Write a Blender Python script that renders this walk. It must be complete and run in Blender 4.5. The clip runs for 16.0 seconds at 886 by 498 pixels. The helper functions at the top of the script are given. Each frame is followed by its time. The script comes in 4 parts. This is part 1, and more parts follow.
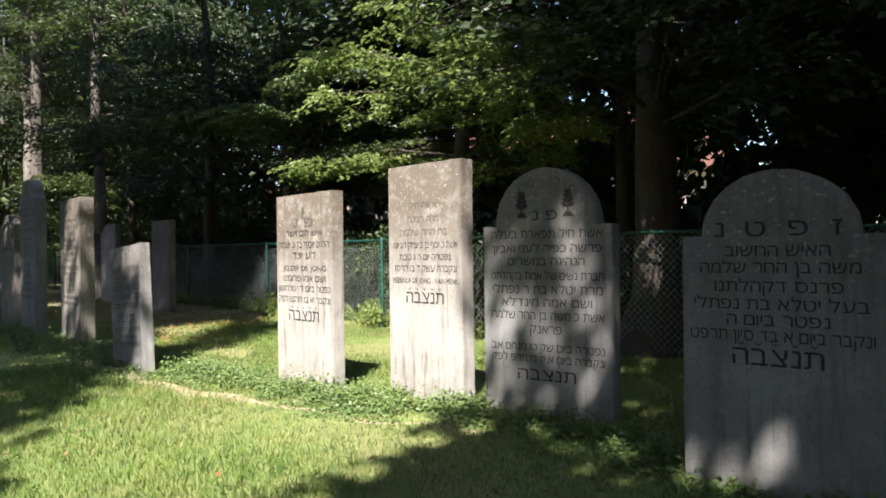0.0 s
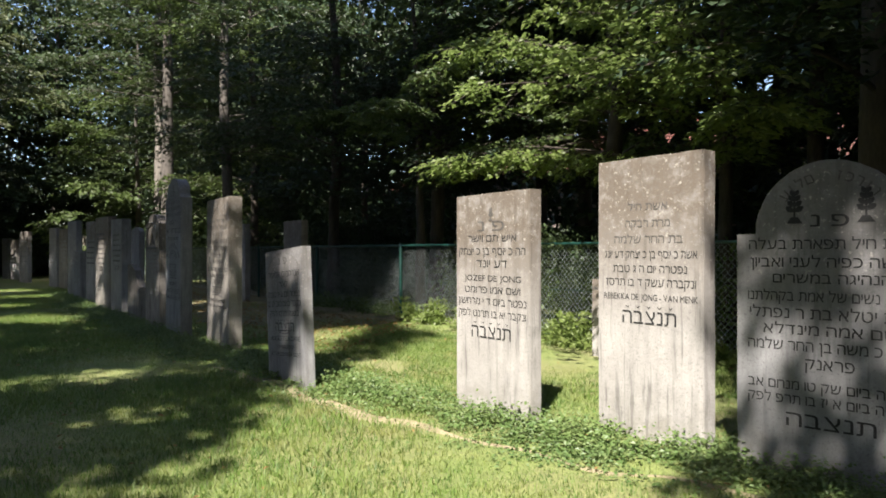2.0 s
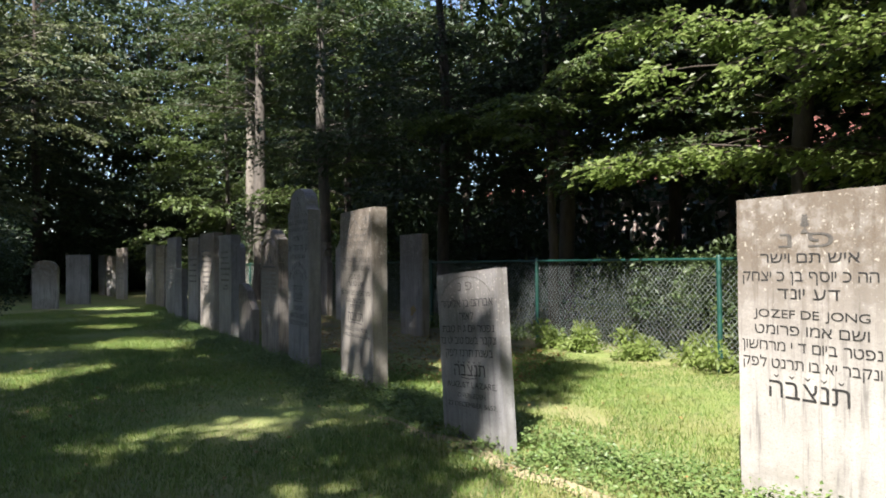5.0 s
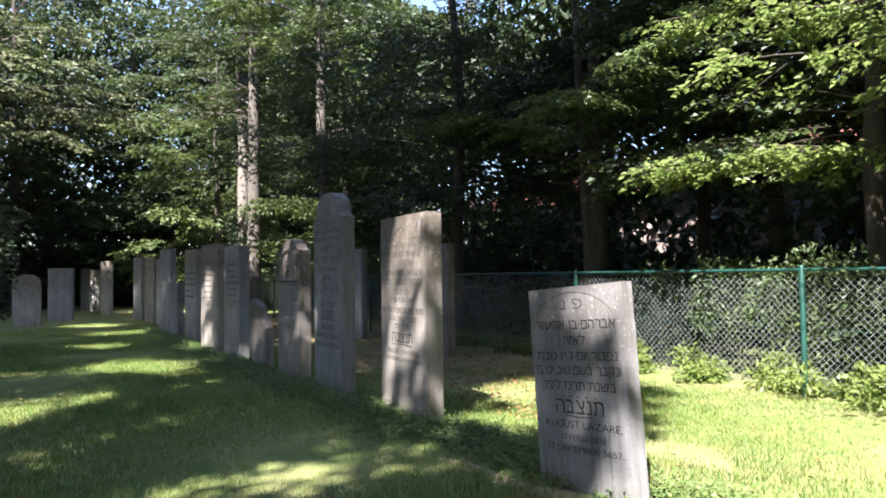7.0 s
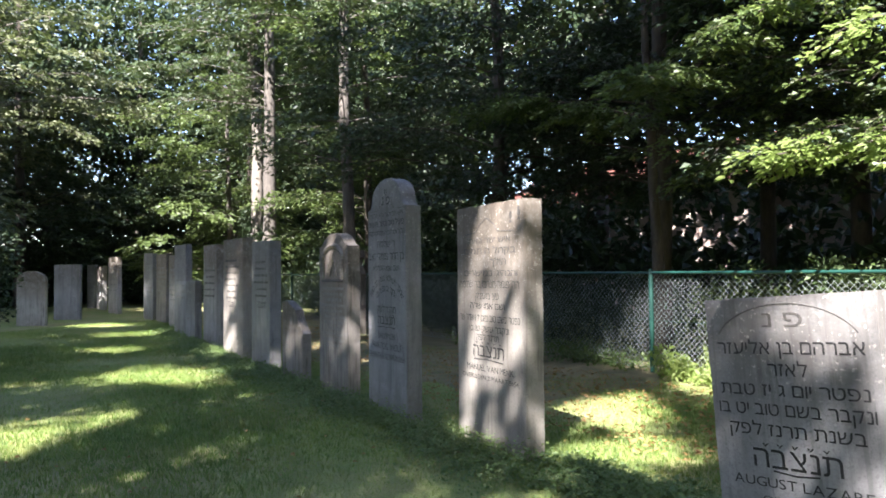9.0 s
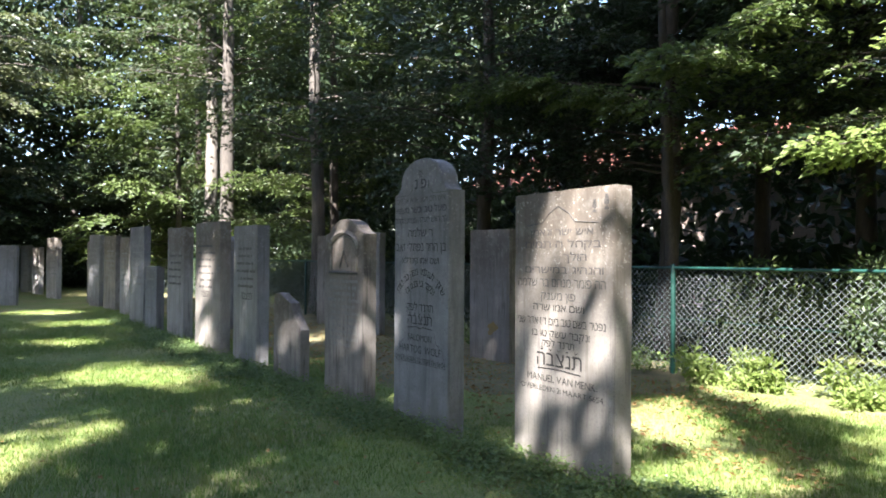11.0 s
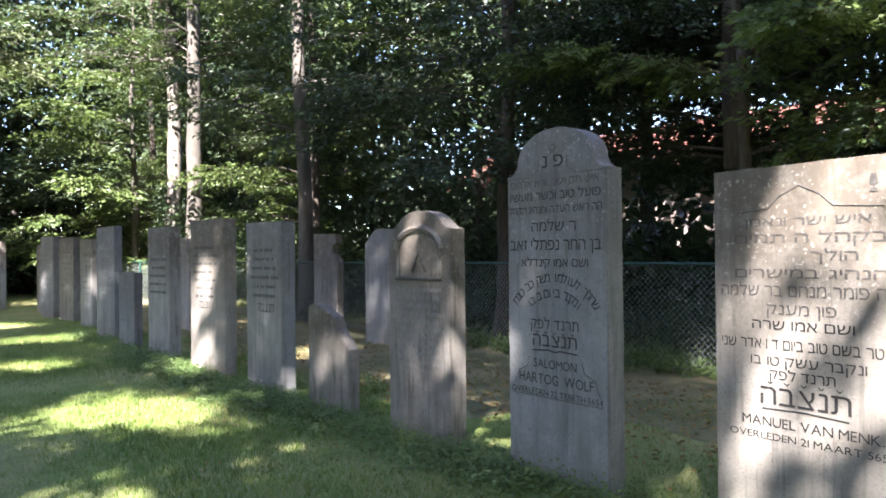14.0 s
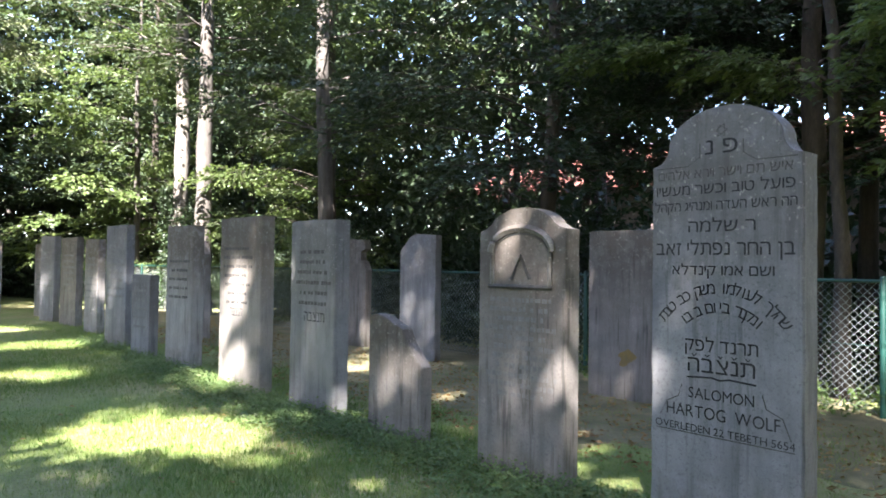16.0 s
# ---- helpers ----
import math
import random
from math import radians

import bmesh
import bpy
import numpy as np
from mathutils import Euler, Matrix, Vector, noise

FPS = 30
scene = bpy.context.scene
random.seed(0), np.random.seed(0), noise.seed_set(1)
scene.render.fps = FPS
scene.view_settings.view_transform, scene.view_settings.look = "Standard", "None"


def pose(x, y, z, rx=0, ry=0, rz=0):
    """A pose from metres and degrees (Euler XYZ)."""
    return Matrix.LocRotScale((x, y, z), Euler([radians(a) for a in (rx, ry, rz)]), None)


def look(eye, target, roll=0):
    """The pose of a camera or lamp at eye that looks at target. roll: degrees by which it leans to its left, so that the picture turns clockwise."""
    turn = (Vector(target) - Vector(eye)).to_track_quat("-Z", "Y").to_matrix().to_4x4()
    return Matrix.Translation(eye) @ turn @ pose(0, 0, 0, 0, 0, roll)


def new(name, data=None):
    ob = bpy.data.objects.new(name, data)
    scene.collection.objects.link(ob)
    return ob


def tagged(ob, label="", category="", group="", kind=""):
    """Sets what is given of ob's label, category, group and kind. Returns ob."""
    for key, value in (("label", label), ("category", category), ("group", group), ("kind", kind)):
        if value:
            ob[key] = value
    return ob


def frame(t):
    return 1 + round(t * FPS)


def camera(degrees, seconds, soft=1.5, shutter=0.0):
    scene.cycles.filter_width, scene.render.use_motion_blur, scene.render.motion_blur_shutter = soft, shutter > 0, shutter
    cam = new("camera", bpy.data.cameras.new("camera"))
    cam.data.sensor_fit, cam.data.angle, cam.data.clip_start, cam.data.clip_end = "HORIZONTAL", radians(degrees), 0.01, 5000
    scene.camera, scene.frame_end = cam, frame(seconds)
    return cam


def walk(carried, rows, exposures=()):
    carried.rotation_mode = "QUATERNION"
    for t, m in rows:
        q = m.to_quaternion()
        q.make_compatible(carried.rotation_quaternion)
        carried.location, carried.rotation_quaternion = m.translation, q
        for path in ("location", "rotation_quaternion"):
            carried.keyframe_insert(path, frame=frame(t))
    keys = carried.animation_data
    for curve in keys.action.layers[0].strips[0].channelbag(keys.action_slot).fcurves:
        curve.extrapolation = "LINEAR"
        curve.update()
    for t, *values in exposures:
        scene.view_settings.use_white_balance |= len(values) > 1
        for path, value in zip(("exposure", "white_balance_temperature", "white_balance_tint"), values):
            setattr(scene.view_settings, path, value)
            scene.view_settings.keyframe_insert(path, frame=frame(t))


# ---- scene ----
cam = camera(64.4, 16.0, soft=1.8)

PATH = [
    (0, (0.749, -0.955, 1.171), (0.506, 1.03, 1.175), -0.7),
    (0.5, (0.547, -0.704, 1.154), (0.223, 1.269, 1.162), -0.5),
    (1, (0.322, -0.535, 1.194), (-0.094, 1.421, 1.202), -0.3),
    (1.5, (0.048, -0.389, 1.214), (-0.458, 1.545, 1.222), -0.1),
    (2, (-0.19, -0.277, 1.238), (-0.702, 1.656, 1.244), -0.0),
    (2.5, (-0.453, -0.052, 1.25), (-1.048, 1.857, 1.261), -0.0),
    (3, (-0.658, 0.107, 1.273), (-1.297, 2.002, 1.29), -0.5),
    (3.5, (-0.958, 0.232, 1.298), (-1.514, 2.153, 1.325), -0.3),
    (4, (-1.184, 0.377, 1.302), (-1.763, 2.291, 1.331), -0.5),
    (4.5, (-1.453, 0.631, 1.323), (-2.091, 2.526, 1.354), -1.0),
    (5, (-1.712, 0.803, 1.326), (-2.41, 2.677, 1.365), -0.5),
    (5.2, (-1.817, 0.875, 1.32), (-2.53, 2.742, 1.368), 0.0),
    (7.5, (-3.051, 1.71, 1.349), (-3.688, 3.605, 1.423), -0.9),
    (8, (-3.341, 2.001, 1.358), (-3.997, 3.889, 1.427), -1.1),
    (8.5, (-3.607, 2.182, 1.364), (-4.272, 4.067, 1.435), -0.8),
    (10.8, (-4.807, 2.833, 1.453), (-5.318, 4.766, 1.475), 0.5),
    (11, (-4.94, 2.858, 1.446), (-5.434, 4.796, 1.471), 0.4),
    (11.5, (-5.22, 3.031, 1.43), (-5.706, 4.971, 1.451), 0.5),
    (12, (-5.512, 3.209, 1.44), (-5.986, 5.152, 1.465), -0.1),
    (12.5, (-5.773, 3.352, 1.45), (-6.24, 5.297, 1.473), -0.4),
    (13, (-6.026, 3.538, 1.468), (-6.411, 5.5, 1.484), -1.0),
    (13.5, (-6.236, 3.829, 1.437), (-6.616, 5.792, 1.469), -0.5),
    (14, (-6.513, 4.035, 1.48), (-6.863, 6.004, 1.496), -0.6),
    (14.5, (-6.771, 4.168, 1.464), (-7.105, 6.139, 1.496), 0.2),
    (15, (-6.984, 4.341, 1.455), (-7.315, 6.313, 1.484), 0.2),
    (15.5, (-7.189, 4.575, 1.398), (-7.513, 6.548, 1.457), 0.5),
    (16, (-7.445, 4.736, 1.417), (-7.769, 6.709, 1.469), 0.8),
]
walk(cam, [(t, look(eye, target, roll)) for t, eye, target, roll in PATH], [(0, 1.9, 6450, 14), (2.5, 1.6, 6450, 13), (5, 1.9, 6350, 14), (8, 2.85, 6150, 18), (11, 3.05, 6150, 16), (14, 3.45, 6200, 18), (16, 3.7, 6200, 18)])

# ---- world, sun, exposure ----
import mathutils

SUN_FROM = Vector((-0.03, -1.0, 1.21)).normalized()
world = bpy.data.worlds.new("world")
scene.world = world
world.use_nodes = True
wn = world.node_tree.nodes
sky = wn.new("ShaderNodeTexSky")
sky.sky_type, sky.sun_disc = "NISHITA", False
sky.sun_elevation = math.asin(SUN_FROM.z)
sky.sun_rotation = math.atan2(SUN_FROM.x, SUN_FROM.y)
world.node_tree.links.new(sky.outputs[0], wn["Background"].inputs[0])
wn["Background"].inputs[1].default_value = 0.084
sun = new("sun", bpy.data.lights.new("sun", "SUN"))
sun.data.energy, sun.data.angle, sun.data.color = 5.0, radians(0.53), (1.0, 0.955, 0.885)
sun.matrix_world = look((0, 0, 30), Vector((0, 0, 30)) - SUN_FROM)


# ---- materials ----
def material(name, rough=0.8, metal=0.0):
    m = bpy.data.materials.new(name)
    m.use_nodes = True
    nt = m.node_tree
    b = nt.nodes["Principled BSDF"]
    b.inputs["Roughness"].default_value, b.inputs["Metallic"].default_value = rough, metal
    return m, nt, b


def node(nt, kind, **values):
    n = nt.nodes.new(kind)
    for k, v in values.items():
        n.inputs[k].default_value = v
    return n


def coords(nt, scale=(1, 1, 1), kind="Object"):
    tc, mp = nt.nodes.new("ShaderNodeTexCoord"), nt.nodes.new("ShaderNodeMapping")
    mp.inputs["Scale"].default_value = scale
    nt.links.new(tc.outputs[kind], mp.inputs["Vector"])
    return mp.outputs[0]


def noise_at(nt, vec, scale, detail=4.0, rough=0.6):
    n = node(nt, "ShaderNodeTexNoise", Scale=scale, Detail=detail, Roughness=rough)
    nt.links.new(vec, n.inputs["Vector"])
    return n.outputs["Fac"]


def ramp(nt, fac, stops):
    r = nt.nodes.new("ShaderNodeValToRGB")
    e = r.color_ramp.elements
    while len(e) < len(stops):
        e.new(0.5)
    for el, (p, c) in zip(e, stops):
        el.position = p
        el.color = (*c, 1) if not isinstance(c, (int, float)) else (c, c, c, 1)
    nt.links.new(fac, r.inputs[0])
    return r.outputs[0]


def mixed(nt, fac, a, b, blend="MIX"):
    m = nt.nodes.new("ShaderNodeMix")
    m.data_type, m.blend_type = "RGBA", blend
    for socket, v in ((m.inputs[0], fac), (m.inputs[6], a), (m.inputs[7], b)):
        if isinstance(v, (int, float)):
            socket.default_value = v
        elif isinstance(v, tuple):
            socket.default_value = (*v, 1)
        else:
            nt.links.new(v, socket)
    return m.outputs[2]


def bump(nt, b, height, strength=0.4, distance=0.01):
    n = node(nt, "ShaderNodeBump", Strength=strength, Distance=distance)
    nt.links.new(height, n.inputs["Height"])
    nt.links.new(n.outputs[0], b.inputs["Normal"])


def moved(nt, vec, amount):
    """Shifts the pattern from object to object by its random number."""
    info = nt.nodes.new("ShaderNodeObjectInfo")
    v = nt.nodes.new("ShaderNodeVectorMath")
    v.operation = "MULTIPLY_ADD"
    cmb = nt.nodes.new("ShaderNodeCombineXYZ")
    for i in range(3):
        nt.links.new(info.outputs["Random"], cmb.inputs[i])
    nt.links.new(cmb.outputs[0], v.inputs[0])
    v.inputs[1].default_value = (amount, amount * 0.7, amount * 1.3)
    nt.links.new(vec, v.inputs[2])
    return v.outputs[0]


def product(nt, a, b):
    m = nt.nodes.new("ShaderNodeMath")
    m.operation = "MULTIPLY"
    nt.links.new(a, m.inputs[0])
    nt.links.new(b, m.inputs[1])
    return m.outputs[0]


def stone_material(name, light, dark, lichen=0.5, streaks=0.6, stain=0.9):
    m, nt, b = material(name, 0.9)
    base = coords(nt)
    vec = moved(nt, base, 17.0)
    grain, pits = noise_at(nt, vec, 170, 3, 0.7), noise_at(nt, vec, 60, 4, 0.7)
    cloud, mottle = noise_at(nt, vec, 3.0, 6, 0.65), noise_at(nt, vec, 9.0, 8, 0.72)
    drip = noise_at(nt, moved(nt, coords(nt, (24, 24, 1.5)), 23.0), 1.0, 4, 0.6)
    wash = noise_at(nt, moved(nt, coords(nt, (9, 9, 0.8)), 31.0), 1.0, 4, 0.6)
    spots = noise_at(nt, vec, 42, 4, 0.6)
    col = mixed(nt, ramp(nt, cloud, [(0.32, 0.0), (0.66, 1.0)]), dark, light)
    col = mixed(nt, ramp(nt, wash, [(0.46, 0.0), (0.70, 0.55)]), col, tuple(v * 0.62 for v in dark))
    thin = product(nt, ramp(nt, drip, [(0.55, 0.0), (0.64, 1.0)]), ramp(nt, cloud, [(0.40, streaks), (0.66, 0.25)]))
    col = mixed(nt, thin, col, tuple(v * 0.36 for v in dark))
    # weathered head of the slab: brown mottling and pale lichen spots
    sep = nt.nodes.new("ShaderNodeSeparateXYZ")
    nt.links.new(coords(nt, kind="Generated"), sep.inputs[0])
    head = node(nt, "ShaderNodeMapRange", **{"From Min": 0.50, "From Max": 0.84})
    nt.links.new(sep.outputs[2], head.inputs[0])
    brown = product(nt, head.outputs[0], ramp(nt, mottle, [(0.34, 0.4 * stain), (0.52, stain)]))
    col = mixed(nt, brown, col, (dark[0] * 0.36, dark[1] * 0.285, dark[2] * 0.205))
    col = mixed(nt, product(nt, head.outputs[0], ramp(nt, spots, [(0.61, 0.0), (0.68, lichen)])), col, (0.58, 0.545, 0.46))
    # green and dirt at the foot
    foot = node(nt, "ShaderNodeMapRange", **{"From Min": 0.30, "From Max": 0.14})
    nt.links.new(sep.outputs[2], foot.inputs[0])
    col = mixed(nt, product(nt, foot.outputs[0], ramp(nt, mottle, [(0.40, 0.0), (0.62, 0.7)])), col, (0.15, 0.14, 0.095))
    col = mixed(nt, ramp(nt, pits, [(0.33, 0.55), (0.46, 0.0)]), col, tuple(v * 0.5 for v in dark))
    col = mixed(nt, ramp(nt, grain, [(0.38, 0.30), (0.58, 0.0)]), col, tuple(v * 0.55 for v in dark))
    nt.links.new(col, b.inputs["Base Color"])
    bump(nt, b, mixed(nt, 0.5, pits, mottle), 0.55, 0.006)
    return m


def plain_material(name, a, c, scale=8.0, rough=0.7, metal=0.0, bumpy=0.2, fine=60.0, stretch=(1, 1, 1)):
    m, nt, b = material(name, rough, metal)
    vec = moved(nt, coords(nt, stretch), 9.0)
    big, small = noise_at(nt, vec, scale, 5), noise_at(nt, vec, fine, 3)
    col = mixed(nt, ramp(nt, big, [(0.32, 0.0), (0.68, 1.0)]), a, c)
    col = mixed(nt, ramp(nt, small, [(0.35, 0.4), (0.6, 0.0)]), col, tuple(v * 0.55 for v in a))
    nt.links.new(col, b.inputs["Base Color"])
    bump(nt, b, mixed(nt, 0.6, big, small), bumpy, 0.01)
    return m


def leaf_material(name, a, c, third, through_light=0.35, rough=0.45, glow=(0.13, 0.18, 0.035)):
    m, nt, b = material(name, rough)
    vec = coords(nt)
    big, small = noise_at(nt, vec, 0.8, 3), noise_at(nt, vec, 14, 2)
    col = mixed(nt, ramp(nt, big, [(0.35, 0.0), (0.65, 1.0)]), a, c)
    col = mixed(nt, ramp(nt, small, [(0.45, 0.0), (0.72, 0.85)]), col, third)
    nt.links.new(col, b.inputs["Base Color"])
    b.inputs["Specular IOR Level"].default_value = 0.35
    tr = nt.nodes.new("ShaderNodeBsdfTranslucent")
    nt.links.new(mixed(nt, 0.5, col, glow), tr.inputs[0])
    mx = nt.nodes.new("ShaderNodeMixShader")
    mx.inputs[0].default_value = through_light
    nt.links.new(b.outputs[0], mx.inputs[1])
    nt.links.new(tr.outputs[0], mx.inputs[2])
    nt.links.new(mx.outputs[0], nt.nodes["Material Output"].inputs[0])
    return m


def grass_blade_material():
    """Lawn grass: green, with straw-coloured and mossy patches."""
    m = leaf_material("grass_blade", (0.105, 0.195, 0.036), (0.180, 0.265, 0.055), (0.26, 0.27, 0.085), 0.45, 0.5)
    nt = m.node_tree
    b = nt.nodes["Principled BSDF"]
    was = b.inputs["Base Color"].links[0].from_socket
    patch, tuft = noise_at(nt, coords(nt), 1.7, 5, 0.65), noise_at(nt, coords(nt), 6.0, 4, 0.6)
    col = mixed(nt, ramp(nt, patch, [(0.50, 0.0), (0.66, 0.75)]), was, (0.29, 0.265, 0.090))
    col = mixed(nt, ramp(nt, tuft, [(0.38, 0.85), (0.50, 0.0)]), col, (0.050, 0.112, 0.022))
    nt.links.new(col, b.inputs["Base Color"])
    return m


def grass_ground_material():
    m, nt, b = material("lawn_soil", 0.95)
    vec = coords(nt)
    big, mid, fine = noise_at(nt, vec, 0.55, 5), noise_at(nt, vec, 4.0, 5), noise_at(nt, vec, 55, 4, 0.7)
    col = mixed(nt, ramp(nt, mid, [(0.35, 0.0), (0.65, 1.0)]), (0.135, 0.185, 0.042), (0.20, 0.24, 0.062))
    col = mixed(nt, ramp(nt, big, [(0.42, 0.0), (0.62, 0.8)]), col, (0.255, 0.225, 0.100))
    col = mixed(nt, ramp(nt, fine, [(0.38, 0.5), (0.56, 0.0)]), col, (0.055, 0.060, 0.024))
    nt.links.new(col, b.inputs["Base Color"])
    bump(nt, b, mixed(nt, 0.5, mid, fine), 0.8, 0.03)
    return m


STONE = stone_material("weathered_sandstone", (0.43, 0.405, 0.37), (0.31, 0.29, 0.262), 0.55, 0.8)
STONE_TAN = stone_material("tan_sandstone", (0.35, 0.322, 0.28), (0.25, 0.225, 0.19), 0.6, 0.5, 0.75)
STONE_GREY = stone_material("grey_sandstone", (0.315, 0.308, 0.302), (0.215, 0.212, 0.208), 0.55, 0.42, 0.5)
STONE_BROWN = stone_material("brown_sandstone", (0.315, 0.285, 0.25), (0.195, 0.175, 0.150), 0.4, 0.8, 0.7)
INK = plain_material("worn_black_paint", (0.010, 0.010, 0.010), (0.032, 0.030, 0.028), 30, 0.7, 0, 0.2, 200)
INK_FAINT = plain_material("faded_black_paint", (0.055, 0.050, 0.045), (0.12, 0.11, 0.095), 24, 0.8, 0, 0.2, 160)
PALE_BAR = plain_material("faint_carving", (0.17, 0.16, 0.145), (0.26, 0.25, 0.23), 24, 0.85, 0, 0.2, 160)
GROUND = grass_ground_material()
GRASS = grass_blade_material()
IVY = leaf_material("groundcover_leaf", (0.072, 0.128, 0.036), (0.125, 0.190, 0.052), (0.20, 0.24, 0.09), 0.25, 0.45)
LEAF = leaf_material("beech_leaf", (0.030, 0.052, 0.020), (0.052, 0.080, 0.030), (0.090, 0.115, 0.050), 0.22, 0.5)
# two lit copies of the leaf: sunlight painted in as brighter colour
LEAF_LIGHT = leaf_material("leaf_painted_lit", (0.125, 0.175, 0.040), (0.175, 0.230, 0.058), (0.24, 0.27, 0.10), 0.45, 0.45, (0.30, 0.42, 0.12))
LEAF_MID = leaf_material("leaf_painted_half_lit", (0.070, 0.112, 0.032), (0.105, 0.148, 0.045), (0.16, 0.19, 0.08), 0.38, 0.45)
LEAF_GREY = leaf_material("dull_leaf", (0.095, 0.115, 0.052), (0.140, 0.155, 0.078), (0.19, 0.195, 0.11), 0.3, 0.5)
# near-black leaf for evergreens, and as painted shade for the wood
LEAF_DARK = leaf_material("evergreen_and_painted_shade_leaf", (0.016, 0.032, 0.012), (0.030, 0.055, 0.020), (0.055, 0.075, 0.035), 0.12, 0.5)
DRY_LEAF = leaf_material("fallen_leaf", (0.20, 0.105, 0.035), (0.30, 0.20, 0.07), (0.14, 0.07, 0.03), 0.2, 0.7)
BARK = plain_material("grey_brown_bark", (0.070, 0.060, 0.050), (0.135, 0.118, 0.098), 5, 0.95, 0, 0.9, 24, (3, 3, 0.7))
BARK_PALE = plain_material("pale_bark", (0.125, 0.108, 0.088), (0.23, 0.205, 0.17), 4, 0.95, 0, 0.9, 20, (3, 3, 0.8))
BARK_DARK = plain_material("dark_bark", (0.045, 0.036, 0.028), (0.09, 0.07, 0.055), 5, 0.95, 0, 0.9, 24, (3, 3, 0.7))
GREEN_STEEL = plain_material("green_coated_steel", (0.006, 0.040, 0.030), (0.010, 0.060, 0.044), 6, 0.45, 0.0, 0.1, 90)
WIRE = plain_material("weathered_wire", (0.25, 0.28, 0.27), (0.36, 0.39, 0.38), 8, 0.5, 0.3, 0.1, 90)
YELLOW_LICHEN = plain_material("yellow_lichen", (0.30, 0.20, 0.06), (0.20, 0.16, 0.08), 14, 0.95, 0, 0.5, 70)
LITTER = plain_material("leaf_litter", (0.085, 0.085, 0.036), (0.200, 0.165, 0.085), 3, 0.95, 0, 1.0, 30)
SOIL = plain_material("bare_soil", (0.22, 0.18, 0.10), (0.34, 0.285, 0.165), 6, 0.95, 0, 0.8, 50)
WALL_PAINT = plain_material("pale_brick_render", (0.40, 0.31, 0.27), (0.52, 0.42, 0.37), 1.5, 0.9, 0, 0.2, 30)
ROOF_TILE = plain_material("red_roof_tile", (0.20, 0.085, 0.070), (0.29, 0.125, 0.10), 2.5, 0.8, 0, 0.3, 20)
DARK_GLASS = plain_material("dark_window_pane", (0.02, 0.022, 0.025), (0.03, 0.033, 0.036), 1, 0.1, 0, 0.0, 5)
FRAME_WHITE = plain_material("white_window_frame", (0.7, 0.7, 0.68), (0.8, 0.8, 0.78), 3, 0.5, 0, 0.05, 30)


# ---- mesh helpers ----
def part(name, bm, mat, parent=None, label=""):
    me = bpy.data.meshes.new(name)
    bm.to_mesh(me)
    bm.free()
    me.materials.append(mat)
    ob = new(name, me)
    ob.parent = parent
    return tagged(ob, label)


def raw(name, verts, faces, mat, parent=None, label="", smooth=False):
    """One mesh from number arrays; all faces have the same count of corners."""
    verts, faces = np.asarray(verts, dtype=np.float32), np.asarray(faces, dtype=np.int32)
    me = bpy.data.meshes.new(name)
    n, k = faces.shape
    me.vertices.add(len(verts))
    me.vertices.foreach_set("co", verts.ravel())
    me.loops.add(n * k)
    me.loops.foreach_set("vertex_index", faces.ravel())
    me.polygons.add(n)
    me.polygons.foreach_set("loop_start", np.arange(0, n * k, k, dtype=np.int32))
    me.polygons.foreach_set("use_smooth", np.full(n, smooth))
    me.update(calc_edges=True)
    me.materials.append(mat)
    ob = new(name, me)
    ob.parent = parent
    return tagged(ob, label)


def empty(name, x, y, z=0.0, rz=0.0, rx=0.0, ry=0.0):
    e = new(name)
    e.matrix_world = pose(x, y, z, rx, ry, rz)
    return e


def box(bm, x0, y0, z0, x1, y1, z1, bevel=0.0):
    r = bmesh.ops.create_cube(bm, size=1.0)
    bmesh.ops.transform(bm, matrix=Matrix.Translation(((x0 + x1) / 2, (y0 + y1) / 2, (z0 + z1) / 2)) @ Matrix.Diagonal((x1 - x0, y1 - y0, z1 - z0, 1)), verts=r["verts"])
    if bevel:
        es = list({e for v in r["verts"] for e in v.link_edges})
        bmesh.ops.bevel(bm, geom=es, offset=bevel, segments=1, affect="EDGES")


def tubes(lines, sides=8):
    """Verts and quads of tubes along polylines: each line is an array of rows x, y, z, radius."""
    V, Q, base = [], [], 0
    for line in lines:
        line = np.asarray(line, dtype=float)
        p, r = line[:, :3], line[:, 3]
        tan = np.gradient(p, axis=0)
        tan /= np.linalg.norm(tan, axis=1)[:, None] + 1e-9
        ref = np.where(np.abs(tan[:, 2:3]) > 0.8, [[1.0, 0.0, 0.0]], [[0.0, 0.0, 1.0]])
        a = np.cross(tan, ref)
        a /= np.linalg.norm(a, axis=1)[:, None] + 1e-9
        b = np.cross(tan, a)
        ang = np.linspace(0, 2 * np.pi, sides, endpoint=False)
        ring = p[:, None, :] + r[:, None, None] * (np.cos(ang)[None, :, None] * a[:, None, :] + np.sin(ang)[None, :, None] * b[:, None, :])
        V.append(ring.reshape(-1, 3))
        n = len(p)
        i, j = np.meshgrid(np.arange(n - 1), np.arange(sides), indexing="ij")
        k = (j + 1) % sides
        Q.append(np.stack([i * sides + j, i * sides + k, (i + 1) * sides + k, (i + 1) * sides + j], -1).reshape(-1, 4) + base)
        base += n * sides
    return np.concatenate(V), np.concatenate(Q)


def unit(v):
    return v / (np.linalg.norm(v, axis=-1, keepdims=True) + 1e-9)


